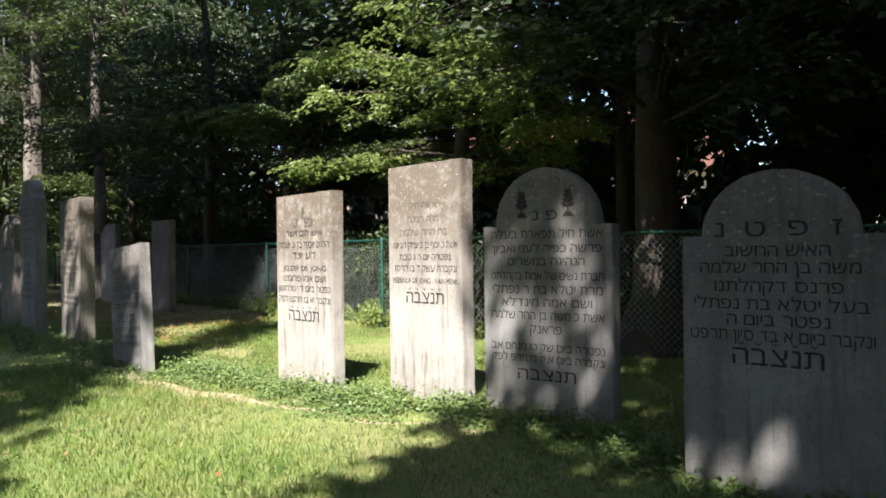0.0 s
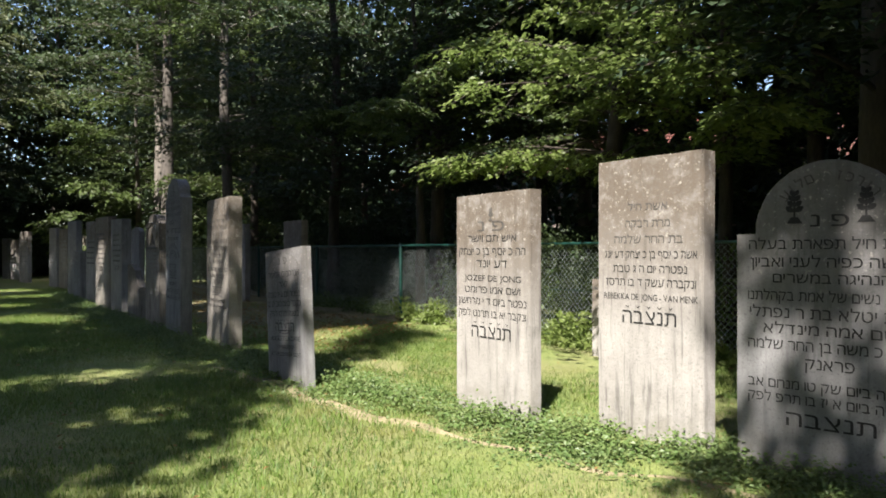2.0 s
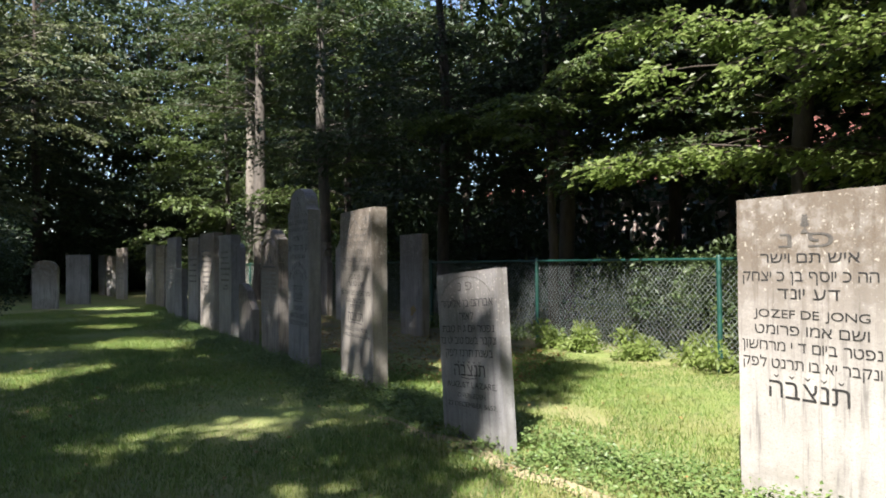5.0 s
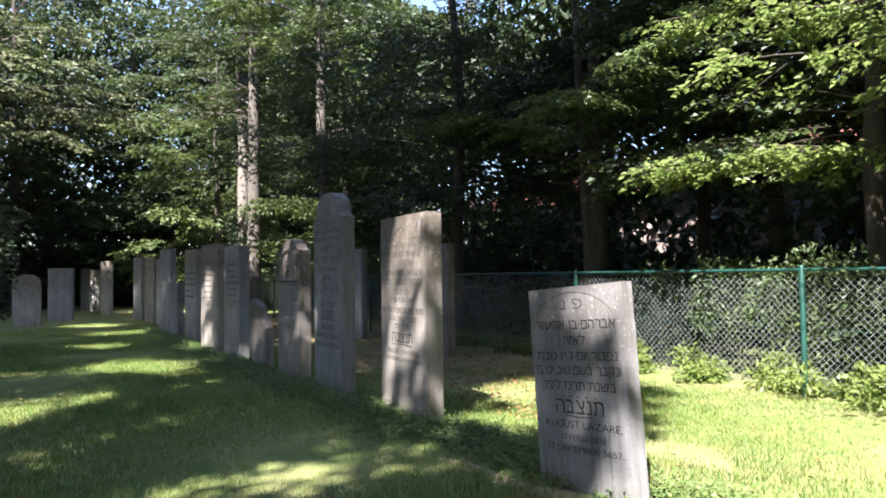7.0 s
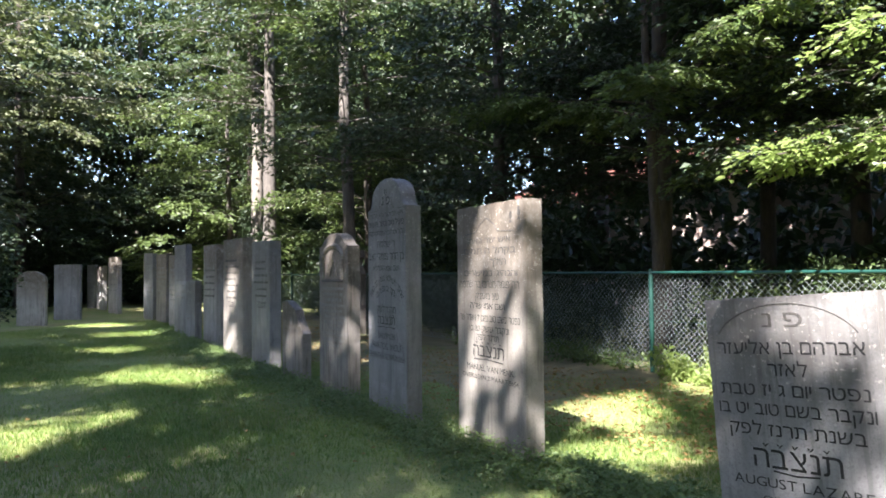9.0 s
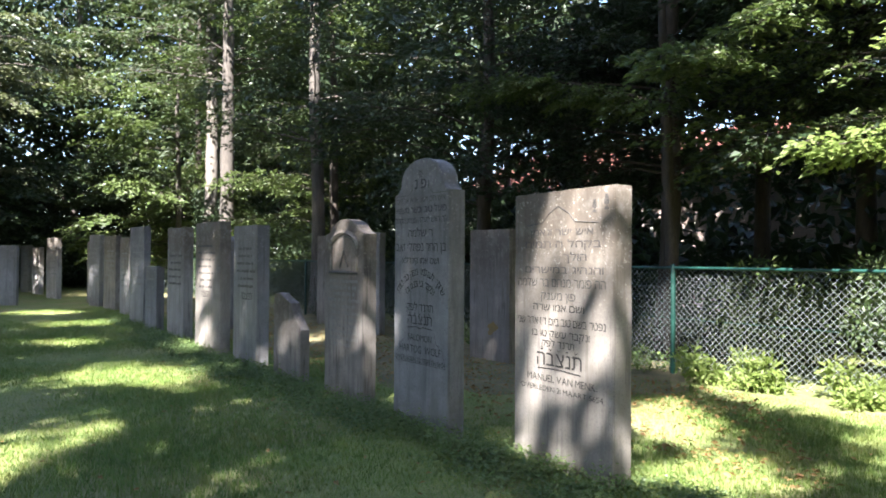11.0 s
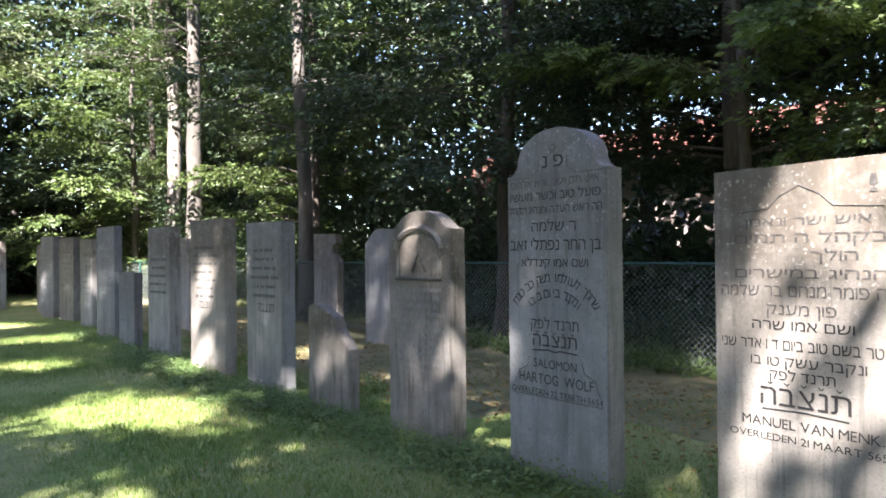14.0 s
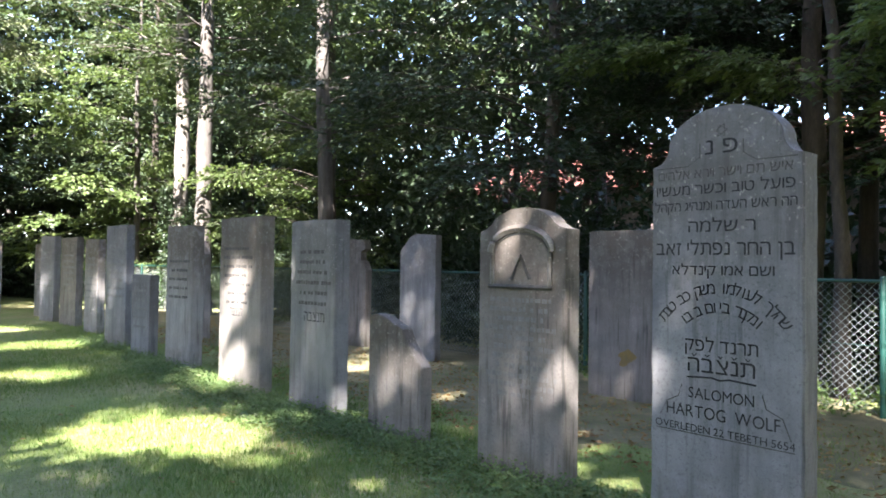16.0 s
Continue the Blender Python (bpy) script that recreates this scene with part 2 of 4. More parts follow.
def leaves(P, axis, normal, length, width):
    """Pointed, slightly folded four-cornered leaves."""
    axis = unit(axis)
    side = unit(np.cross(normal, axis))
    normal = unit(np.cross(axis, side))
    l, w = length[:, None], width[:, None]
    mid = P + axis * l * 0.45 + normal * l * 0.04
    V = np.stack([P, mid + side * w * 0.5 + normal * w * 0.12, P + axis * l - normal * l * 0.10, mid - side * w * 0.5 + normal * w * 0.12], 1).reshape(-1, 3)
    return V, np.arange(len(P) * 4, dtype=np.int32).reshape(-1, 4)


def sprays(rng, O, D, L, k, leaf, flat=0.42, droop=0.22, spread=0.42):
    """Leafy twigs: k leaves lie on both sides of each branchlet, nearly in one plane."""
    n = len(O)
    D = unit(D)
    S = unit(np.cross(D, [0.0, 0.0, 1.0]))
    t = rng.uniform(0.04, 1.0, (n, k))
    sd = rng.choice([-1.0, 1.0], (n, k))
    out = sd * L[:, None] * spread * (1.08 - 0.75 * t) * rng.uniform(0.0, 1.0, (n, k)) ** 0.8
    P = O[:, None] + D[:, None] * (L[:, None] * t)[..., None] + S[:, None] * out[..., None]
    P[..., 2] += -droop * L[:, None] * t ** 2 - 0.12 * np.abs(out) + rng.normal(0, 0.025, (n, k))
    A = D[:, None] * 0.7 + S[:, None] * (sd * 0.75)[..., None] + rng.normal(0, 0.28, (n, k, 3))
    A[..., 2] -= 0.15
    N = np.array([0, -0.3, 1.0]) + rng.normal(0, flat, (n, k, 3))
    ln = leaf * rng.uniform(0.65, 1.2, n * k)
    return leaves(P.reshape(-1, 3), A.reshape(-1, 3), N.reshape(-1, 3), ln, ln * rng.uniform(0.5, 0.68, n * k))


def trunk_line(rng, base, h, r, lean=(0, 0), flare=1.35, wave=0.05):
    z = np.linspace(0, h, 16)
    t = z / h
    w = np.cumsum(rng.normal(0, wave, (16, 2)), axis=0) * 0.6
    rad = r * (1 - 0.72 * t) * (1 + (flare - 1) * np.exp(-z / 0.35))
    return np.stack([base[0] + lean[0] * z + w[:, 0] - w[0, 0], base[1] + lean[1] * z + w[:, 1] - w[0, 1], z - 0.15, rad], 1)


def tree(seed, base, h, r, crown, bark, leafmat, label, leaf=0.085, k=70, lean=(0, 0), toward=None, length=(0.8, 1.5), flare=1.35, fronds=()):
    """crown: rows of (z0, z1, reach, number of sprays). toward: a heading and the half angle that the boughs keep to.
    fronds: long level boughs, each by its height on the trunk, the x, y, z of its tip and its number of sprays."""
    rng = np.random.default_rng(seed)
    t = empty("tree", base[0], base[1])
    line = trunk_line(rng, (0, 0), h, r, lean, flare)
    V, Q = tubes([line], 14)
    # furrowed, uneven bole
    V = V + np.stack([np.sin(V[:, 2] * 2.3 + seed + V[:, 0] * 9) * r * 0.06, np.cos(V[:, 2] * 1.9 + V[:, 1] * 11) * r * 0.06, np.zeros(len(V))], 1)
    raw("trunk", V, Q, bark, t, smooth=True)
    boughs, O, D, L = [], [], [], []
    for z0, z1, reach, n in crown:
        m = max(3, int(n / 13))
        for i in range(m):
            z = rng.uniform(z0, z1)
            az = rng.uniform(0, 2 * np.pi) if toward is None else radians(toward[0] + rng.uniform(-1, 1) * toward[1])
            d = np.array([np.cos(az), np.sin(az), 0.0])
            at = np.array([np.interp(z, line[:, 2], line[:, 0]), np.interp(z, line[:, 2], line[:, 1]), z])
            far = reach * rng.uniform(0.65, 1.08)
            s = np.linspace(0, 1, 8)
            rise = rng.uniform(-0.02, 0.32) * far
            sway = np.cumsum(rng.normal(0, 0.06, (8, 3)), axis=0) * far * 0.3
            b = at + d * (s * far)[:, None] + np.array([0, 0, 1.0]) * (rise * np.sin(s * 2.2))[:, None] + sway * s[:, None]
            rad = max(0.012, r * 0.17) * (1 - 0.86 * s) * rng.uniform(0.5, 1.0)
            boughs.append(np.concatenate([b, rad[:, None]], 1))
            q = max(1, int(n / m))
            u = 1 - rng.uniform(0, 1, q) ** 1.5 * 0.9
            o = np.stack([np.interp(u, s, b[:, c]) for c in range(3)], 1)
            turn = rng.choice([-1, 1], q) * rng.uniform(0.15, 1.15, q)
            dd = np.stack([np.cos(az + turn), np.sin(az + turn), rng.uniform(-0.25, 0.2, q)], 1)
            o = o + rng.normal(0, 0.22, (q, 3)) * np.array([1, 1, 0.4])
            O.append(o), D.append(dd), L.append(rng.uniform(*length, q))
    for z0, x, y, z1, n in fronds:
        at = np.array([np.interp(z0, line[:, 2], line[:, 0]), np.interp(z0, line[:, 2], line[:, 1]), z0])
        end = np.array([x - base[0], y - base[1], z1])
        u = np.linspace(0, 1, 10)
        sag = 0.16 * np.linalg.norm(end - at) * np.sin(u * np.pi * 0.9)
        b = at + (end - at) * u[:, None] + np.array([0, 0, 1.0]) * (sag * 0.5)[:, None] + np.cumsum(rng.normal(0, 0.03, (10, 3)), axis=0)
        boughs.append(np.concatenate([b, (0.028 * (1 - 0.8 * u))[:, None]], 1))
        v = 1 - rng.uniform(0, 0.92, n) ** 1.1
        o = np.stack([np.interp(v, u, b[:, c]) for c in range(3)], 1) + rng.normal(0, 1, (n, 3)) * np.array([0.10, 0.10, 0.05])
        head = math.atan2(end[1] - at[1], end[0] - at[0])
        turn = rng.choice([-1, 1], n) * rng.uniform(0.2, 1.25, n)
        O.append(o), D.append(np.stack([np.cos(head + turn), np.sin(head + turn), rng.uniform(-0.22, 0.05, n)], 1)), L.append(rng.uniform(0.35, 0.8, n))
    O, D, L = np.concatenate(O), np.concatenate(D), np.concatenate(L)
    V, Q = tubes(boughs, 5)
    tagged(raw("bough", V, Q, bark, t, smooth=True), kind="stuff")
    tips = [np.array([[*o, 0.006], [*(o + d * l * 0.5 - [0, 0, 0.05 * l]), 0.004], [*(o + d * l * 0.95 - [0, 0, 0.2 * l]), 0.002]]) for o, d, l in zip(O, unit(D), L)]
    V, Q = tubes(tips, 3)
    tagged(raw("twig", V, Q, bark, t), kind="stuff")
    V, Q = sprays(rng, O, D, L, k, leaf)
    tagged(raw("crown", V, Q, leafmat, t), kind="stuff")
    return tagged(t, label, "tree")


# ---- ground ----
FENCE0, FU, FN = np.array([-1.558, 9.945]), np.array([-0.772, 0.635]), np.array([0.635, 0.772])


def along(s, d):
    """The place s metres along the fence (away from the start) and d metres beyond it."""
    p = FENCE0 + FU * s + FN * d
    return float(p[0]), float(p[1])


def build_ground():
    xs = np.concatenate([[-600, -200, -90], np.linspace(-50, 20, 141), [60, 180, 600]])
    ys = np.concatenate([[-600, -150, -50], np.linspace(-12, 50, 125), [100, 220, 600]])
    X, Y = np.meshgrid(xs, ys, indexing="ij")
    Z = 0.012 * np.sin(X * 1.3 + Y * 0.4) + 0.010 * np.sin(Y * 1.7 - X * 0.6)
    Z -= 0.02
    V = np.stack([X, Y, Z], -1).reshape(-1, 3)
    a, b = len(xs), len(ys)
    i, j = np.meshgrid(np.arange(a - 1), np.arange(b - 1), indexing="ij")
    Q = np.stack([i * b + j, (i + 1) * b + j, (i + 1) * b + j + 1, i * b + j + 1], -1).reshape(-1, 4)
    tagged(raw("ground", V, Q, GROUND, smooth=True), "green lawn with worn patches and bare soil", "lawn", kind="structure")


build_ground()


# ---- gravestones ----
GLYPHS = {}


def glyph(ch):
    """The outline of one letter of the built-in font, filled: points and triangles; Hebrew letters are 0.59 high, capitals 0.70."""
    if ch not in GLYPHS:
        c = bpy.data.curves.new("writing", "FONT")
        c.body, c.resolution_u, c.fill_mode, c.offset = ch, 3, "NONE", 0.058 if ch.isascii() else 0.052
        o = new("writing", c)
        me = bpy.data.meshes.new_from_object(o.evaluated_get(bpy.context.evaluated_depsgraph_get()))
        V, after = [v.co.copy() for v in me.vertices], {}
        for e in me.edges:
            a, b = e.vertices
            after.setdefault(a, []).append(b)
            after.setdefault(b, []).append(a)
        loops, used = [], set()
        for v0 in after:
            if v0 in used:
                continue
            loop, v = [], v0
            while v is not None:
                used.add(v)
                if not loop or (V[v] - V[loop[-1]]).length > 1e-4:
                    loop.append(v)
                v = next((w for w in after[v] if w not in used), None)
            if len(loop) > 2:
                loops.append([V[k].to_2d().to_3d() for k in loop])
        # strokes of a letter may overlap: fill each outline by itself, with the holes that lie in it
        def area(l):
            return sum(p.x * q.y - q.x * p.y for p, q in zip(l, l[1:] + l[:1])) / 2

        loops.sort(key=lambda l: -abs(area(l)))
        sign = area(loops[0]) > 0 if loops else True
        outer, holes = [l for l in loops if (area(l) > 0) == sign], [l for l in loops if (area(l) > 0) != sign]
        pts, tris = [], []
        for n, l in enumerate(outer):
            xs, ys = [p.x for p in l], [p.y for p in l]
            rings = [l] + [h for h in holes if min(xs) < h[0].x < max(xs) and min(ys) < h[0].y < max(ys)]
            start = len(pts)
            pts += [(p.x, p.y, 0.0003 * n) for r in rings for p in r]
            tris += [tuple(k + start for k in t) for t in mathutils.geometry.tessellate_polygon(rings)]
        pts = np.array(pts).reshape(-1, 3)
        bpy.data.objects.remove(o)
        bpy.data.meshes.remove(me)
        GLYPHS[ch] = pts, tris
    return GLYPHS[ch]


def hebrew(s):
    return any("\u0590" < ch < "\u05ff" for ch in s)


def text_line(body):
    """Points and triangles of a line of writing about its middle, 1 high, and its width."""
    tall = 0.59 if hebrew(body) else 0.70
    x, P, T, n = 0.0, [], [], 0
    for ch in (body[::-1] if hebrew(body) else body):
        pts, tris = glyph(ch)
        if not len(pts):
            x += 0.26
            continue
        P.append(pts + [x - pts[:, 0].min(), 0, 0])
        T += [tuple(k + n for k in t) for t in tris]
        n += len(pts)
        x += np.ptp(pts[:, 0]) + 0.085
    P = np.concatenate(P)
    x -= 0.085
    return np.concatenate([(P[:, :2] - [x / 2, tall / 2]) / tall, P[:, 2:]], 1), T, x / tall


def writing(parent, name, pieces, mat):
    """pieces: (text, middle along, middle height, width, height, turn) on the front of a slab; letters stand 2 mm proud of it."""
    bm = bmesh.new()
    for body, u, z, w, h, turn in pieces:
        P, T, wd = text_line(body)
        x, y = P[:, 0] * w / wd, P[:, 1] * h
        c, s = math.cos(turn), math.sin(turn)
        vs = [bm.verts.new((u + a * c - b * s, -0.0022 - o, z + a * s + b * c)) for a, b, o in zip(x, y, P[:, 2])]
        for f in T:
            try:
                bm.faces.new([vs[i] for i in f])
            except ValueError:
                pass
    return tagged(part(name, bm, mat, parent), kind="stuff")


def wide(body, h):
    return text_line(body)[2] * h


def outline_flat(w, h, tilt=0.0):
    return [(0, -0.3), (w, -0.3), (w, h + tilt), (0, h)]


def arc(cx, cz, rx, rz, a0, a1, n=14):
    return [(cx + rx * math.cos(radians(a0 + (a1 - a0) * i / n)), cz + rz * math.sin(radians(a0 + (a1 - a0) * i / n))) for i in range(n + 1)]


def outline_dome(w, h, top, inset):
    return [(0, -0.3), (w, -0.3), (w, h), (w - inset, h), *arc(w / 2, h + 0.01, w / 2 - inset, top - h - 0.01, 0, 180, 22), (inset, h), (0, h)]


def outline_ogee(w, h, top, inset):
    """Round head that runs into the shoulders by a small hollow."""
    return [(0, -0.3), (w, -0.3), (w, h), *arc(w, h + 0.10, 0.10, 0.10, 270, 190, 5), *arc(w / 2, h + 0.09, w / 2 - inset, top - h - 0.09, 8, 172, 20), *arc(0, h + 0.10, 0.10, 0.10, -10, -90, 5), (0, h)]


def slab(name, pts, d, mat, parent, seed, rough=0.0025, bevel=0.007):
    """A slab of worn stone: the outline is cut finely, jogged a little and its edges rounded."""
    rng = random.Random(seed)
    fine = []
    for (a, b), (c, e) in zip(pts, pts[1:] + pts[:1]):
        n = max(1, int(math.hypot(c - a, e - b) / 0.09))
        for i in range(n):
            t = i / n
            j = rough if i else rough * 0.5
            fine.append((a + (c - a) * t + rng.uniform(-j, j), b + (e - b) * t + rng.uniform(-j, j)))
    bm = bmesh.new()
    f = bm.faces.new([bm.verts.new((u, 0.0, z)) for u, z in fine])
    ex = bmesh.ops.extrude_face_region(bm, geom=[f])
    bmesh.ops.translate(bm, verts=[v for v in ex["geom"] if isinstance(v, bmesh.types.BMVert)], vec=(0, d, 0))
    bmesh.ops.recalc_face_normals(bm, faces=bm.faces)
    edges = [e for e in bm.edges if abs(e.verts[0].co.y - e.verts[1].co.y) < 1e-5]
    bmesh.ops.bevel(bm, geom=edges, offset=bevel, segments=2, affect="EDGES")
    return part(name, bm, mat, parent)


def gravestone(x, y, ang, outline, d, mat, label, lines=(), ry=0.0, rx=0.0, seed=1, ink=None):
    """lines: (text, middle along, height of the middle, letter height, width or 0 for its own, ink)."""
    g = empty("gravestone", x, y, 0, ang, rx, ry)
    slab("slab", outline, d, mat, g, seed)
    for body, u, z, h, w, faint in lines:
        writing(g, "inscription_line", [(body, u, z, w or wide(body, h), h, 0.0)], INK_FAINT if faint else ink or INK)
    return tagged(g, label, "gravestone", "gravestones in the row")


def bars(w, z_top, z_low, n, seed, h=0.028):
    """Heights and widths of rows of writing too worn to read."""
    rng = random.Random(seed)
    return [(w / 2 + rng.uniform(-0.02, 0.02), z_top + (z_low - z_top) * i / max(1, n - 1), w * rng.uniform(0.5, 0.84), h) for i in range(n)]


def worn_rows(g, rows, mat=None):
    for u, z, w, h in rows:
        bm = bmesh.new()
        rng = random.Random(int(z * 1000))
        x = u - w / 2
        while x < u + w / 2:
            l = rng.uniform(0.018, 0.05)
            box(bm, x, -0.002, z - h / 2 * rng.uniform(0.7, 1), x + l, 0.003, z + h / 2 * rng.uniform(0.7, 1))
            x += l + rng.uniform(0.008, 0.016) + (0.03 if rng.random() < 0.2 else 0)
        tagged(part("worn_inscription_line", bm, mat or PALE_BAR, g), kind="stuff")


def crown_marks(g, u, z, w, n=5):
    writing(g, "letter_marks", [("v", u - w / 2 + w * (i + 0.5) / n, z, 0.034, 0.024, 0.0) for i in range(n)], INK)


def leafy_branch(g, u, z, s, mat=None):
    """A small carved plant: a stem on a foot, with paired leaves."""
    bm = bmesh.new()
    for i in range(4):
        for sd in (-1, 1):
            a = radians(90 - sd * (58 - 9 * i))
            cx, cz, l = u, z + s * (0.05 + 0.22 * i), s * (0.40 - 0.03 * i)
            rim = [(0, 0), (0.3, 0.26), (0.65, 0.32), (1, 0.08), (1, -0.12), (0.6, -0.32), (0.25, -0.2)]
            bm.faces.new([bm.verts.new((cx + l * (p * math.cos(a) - q * math.sin(a)), -0.002 - 0.0002 * i, cz + l * (p * math.sin(a) + q * math.cos(a)))) for p, q in rim])
    box(bm, u - s * 0.04, -0.003, z - s * 0.3, u + s * 0.04, 0.002, z + s * 0.85)
    bm.faces.new([bm.verts.new((u + s * p, -0.0035, z + s * q)) for p, q in ((-0.32, -0.45), (0.32, -0.45), (0.14, -0.18), (-0.14, -0.18))])
    part("carved_plant", bm, mat or INK, g)


def line_part(g, pts, r=0.004, mat=None):
    V, Q = tubes([[(u, 0.0, z, r) for u, z in pts]], 6)
    raw("carved_line", V, Q, mat or INK_FAINT, g)


# the big rounded stone at the start of the walk
g = gravestone(1.52, 2.74, -31, outline_dome(0.88, 1.225, 1.535, 0.10), 0.15, STONE_GREY, "grey sandstone gravestone with a round head, in deep shade", [
    ("ז  פ  ט  נ", 0.44, 1.255, 0.07, 0.56, 0), ("האיש החשוב", 0.44, 1.15, 0.05, 0.46, 0), ("משה בן החר שלמה", 0.44, 1.07, 0.05, 0.70, 0),
    ("פרנס דקהלתנו", 0.44, 0.98, 0.05, 0.56, 0), ("בעל יטלא בת נפתלי", 0.44, 0.895, 0.05, 0.76, 0), ("נפטר ביום ה", 0.44, 0.82, 0.05, 0.45, 0),
    ("ונקבר ביום א בד סיון תרפט", 0.44, 0.745, 0.05, 0.80, 0), ("תנצבה", 0.44, 0.645, 0.08, 0.40, 0)], seed=11)
crown_marks(g, 0.44, 0.71, 0.40)

# its neighbour with a round head and carved plants
g = gravestone(0.42, 4.16, -27, outline_dome(0.97, 1.335, 1.735, 0.105), 0.14, STONE_GREY, "grey sandstone gravestone with a round head and carved plants", [
    ("פ נ", 0.49, 1.405, 0.065, 0.19, 0), ("אשת חיל תפארת בעלה", 0.49, 1.275, 0.052, 0.84, 0), ("פרשה כפיה לעני ואביון", 0.49, 1.175, 0.052, 0.82, 0),
    ("הנהיגה במשרים", 0.49, 1.085, 0.05, 0.58, 0), ("חברת נשים של אמת בקהלתנו", 0.49, 0.985, 0.05, 0.85, 0), ("מרת יטלא בת ר נפתלי", 0.49, 0.89, 0.055, 0.83, 0),
    ("ושם אמה מינדלא", 0.49, 0.80, 0.052, 0.68, 0), ("אשת כ משה בן החר שלמה", 0.49, 0.71, 0.052, 0.85, 0), ("פראנק", 0.49, 0.615, 0.055, 0.24, 0),
    ("נפטרה ביום שק טו מנחם אב", 0.49, 0.49, 0.048, 0.85, 0), ("ונקברה ביום א יז בו תרפ לפק", 0.49, 0.41, 0.048, 0.85, 0), ("תנצבה", 0.49, 0.30, 0.075, 0.44, 0)], seed=12)
leafy_branch(g, 0.315, 1.45, 0.13)
leafy_branch(g, 0.665, 1.45, 0.13)
writing(g, "inscription_line", [(ch, 0.49 + 0.29 * math.cos(a), 1.36 + 0.29 * math.sin(a), wide(ch, 0.05), 0.05, a - math.pi / 2) for ch, a in zip("עולם  זכרון"[::-1], [radians(40 + 10 * i) for i in range(11)]) if ch != " "], INK_FAINT)

# the two tall sunlit stones
g = gravestone(-0.40, 4.75, -36, outline_flat(0.80, 1.85, 0.012), 0.14, STONE, "tall sunlit sandstone gravestone with stained lichened top", [
    ("אשת חיל", 0.40, 1.53, 0.045, 0.30, 1), ("מרת רבקה", 0.40, 1.42, 0.045, 0.34, 1), ("בת החר שלמה", 0.40, 1.315, 0.048, 0.52, 1),
    ("אשת כ יוסף בן כ יצחק דע יונג", 0.41, 1.215, 0.046, 0.70, 0), ("נפטרה יום ה ג טבת", 0.41, 1.12, 0.046, 0.56, 0), ("ונקברה עשק ד בו תרסז", 0.41, 1.03, 0.048, 0.68, 0),
    ("REBEKKA DE JONG - VAN MENK", 0.41, 0.935, 0.042, 0.71, 0), ("תנצבה", 0.41, 0.80, 0.085, 0.41, 0)], seed=13)
crown_marks(g, 0.41, 0.872, 0.41)
g = gravestone(-1.54, 5.24, -36.5, outline_flat(0.82, 1.675, 0.012), 0.125, STONE, "sunlit sandstone gravestone with crisp black lettering", [
    ("פ נ", 0.41, 1.43, 0.075, 0.30, 1), ("איש תם וישר", 0.42, 1.335, 0.05, 0.54, 0), ("הה כ יוסף בן כ יצחק", 0.41, 1.235, 0.052, 0.74, 0), ("דע יונד", 0.42, 1.14, 0.055, 0.34, 0),
    ("JOZEF DE JONG", 0.42, 1.03, 0.046, 0.63, 0), ("ושם אמו פרומט", 0.42, 0.94, 0.05, 0.62, 0), ("נפטר ביום ד י מרחשון", 0.41, 0.85, 0.05, 0.76, 0),
    ("ונקבר יא בו תרנט לפק", 0.41, 0.755, 0.05, 0.75, 0), ("תנצבה", 0.41, 0.615, 0.09, 0.44, 0)], seed=14)
crown_marks(g, 0.41, 0.69, 0.44)
leafy_branch(g, 0.41, 1.50, 0.07, INK_FAINT)

# the low leaning stone
g = gravestone(-3.698, 6.122, -38, outline_flat(0.835, 1.225, 0.0), 0.10, STONE_GREY, "low grey gravestone that leans to one side", [
    ("פ נ", 0.41, 1.115, 0.065, 0.20, 1), ("אברהם בן אליעזר", 0.415, 0.985, 0.055, 0.71, 0), ("לאזר", 0.415, 0.885, 0.055, 0.19, 0), ("נפטר יום ג יז טבת", 0.415, 0.79, 0.052, 0.71, 0),
    ("ונקבר בשם טוב יט בו", 0.415, 0.70, 0.052, 0.745, 0), ("בשנת תרנז לפק", 0.415, 0.605, 0.052, 0.645, 0), ("תנצבה", 0.415, 0.475, 0.085, 0.42, 0),
    ("AUGUST LAZARE.", 0.425, 0.365, 0.045, 0.67, 0), ("OVERLEDEN", 0.425, 0.285, 0.035, 0.38, 0), ("22 DECEMBER 5657.", 0.425, 0.215, 0.036, 0.67, 0)], ry=-4.6, seed=15)
crown_marks(g, 0.415, 0.54, 0.36)
line_part(g, arc(0.41, 0.98, 0.36, 0.21, 20, 160, 16), 0.003)
line_part(g, [(0.30, 0.42), (0.41, 0.41), (0.52, 0.42)], 0.004, INK)

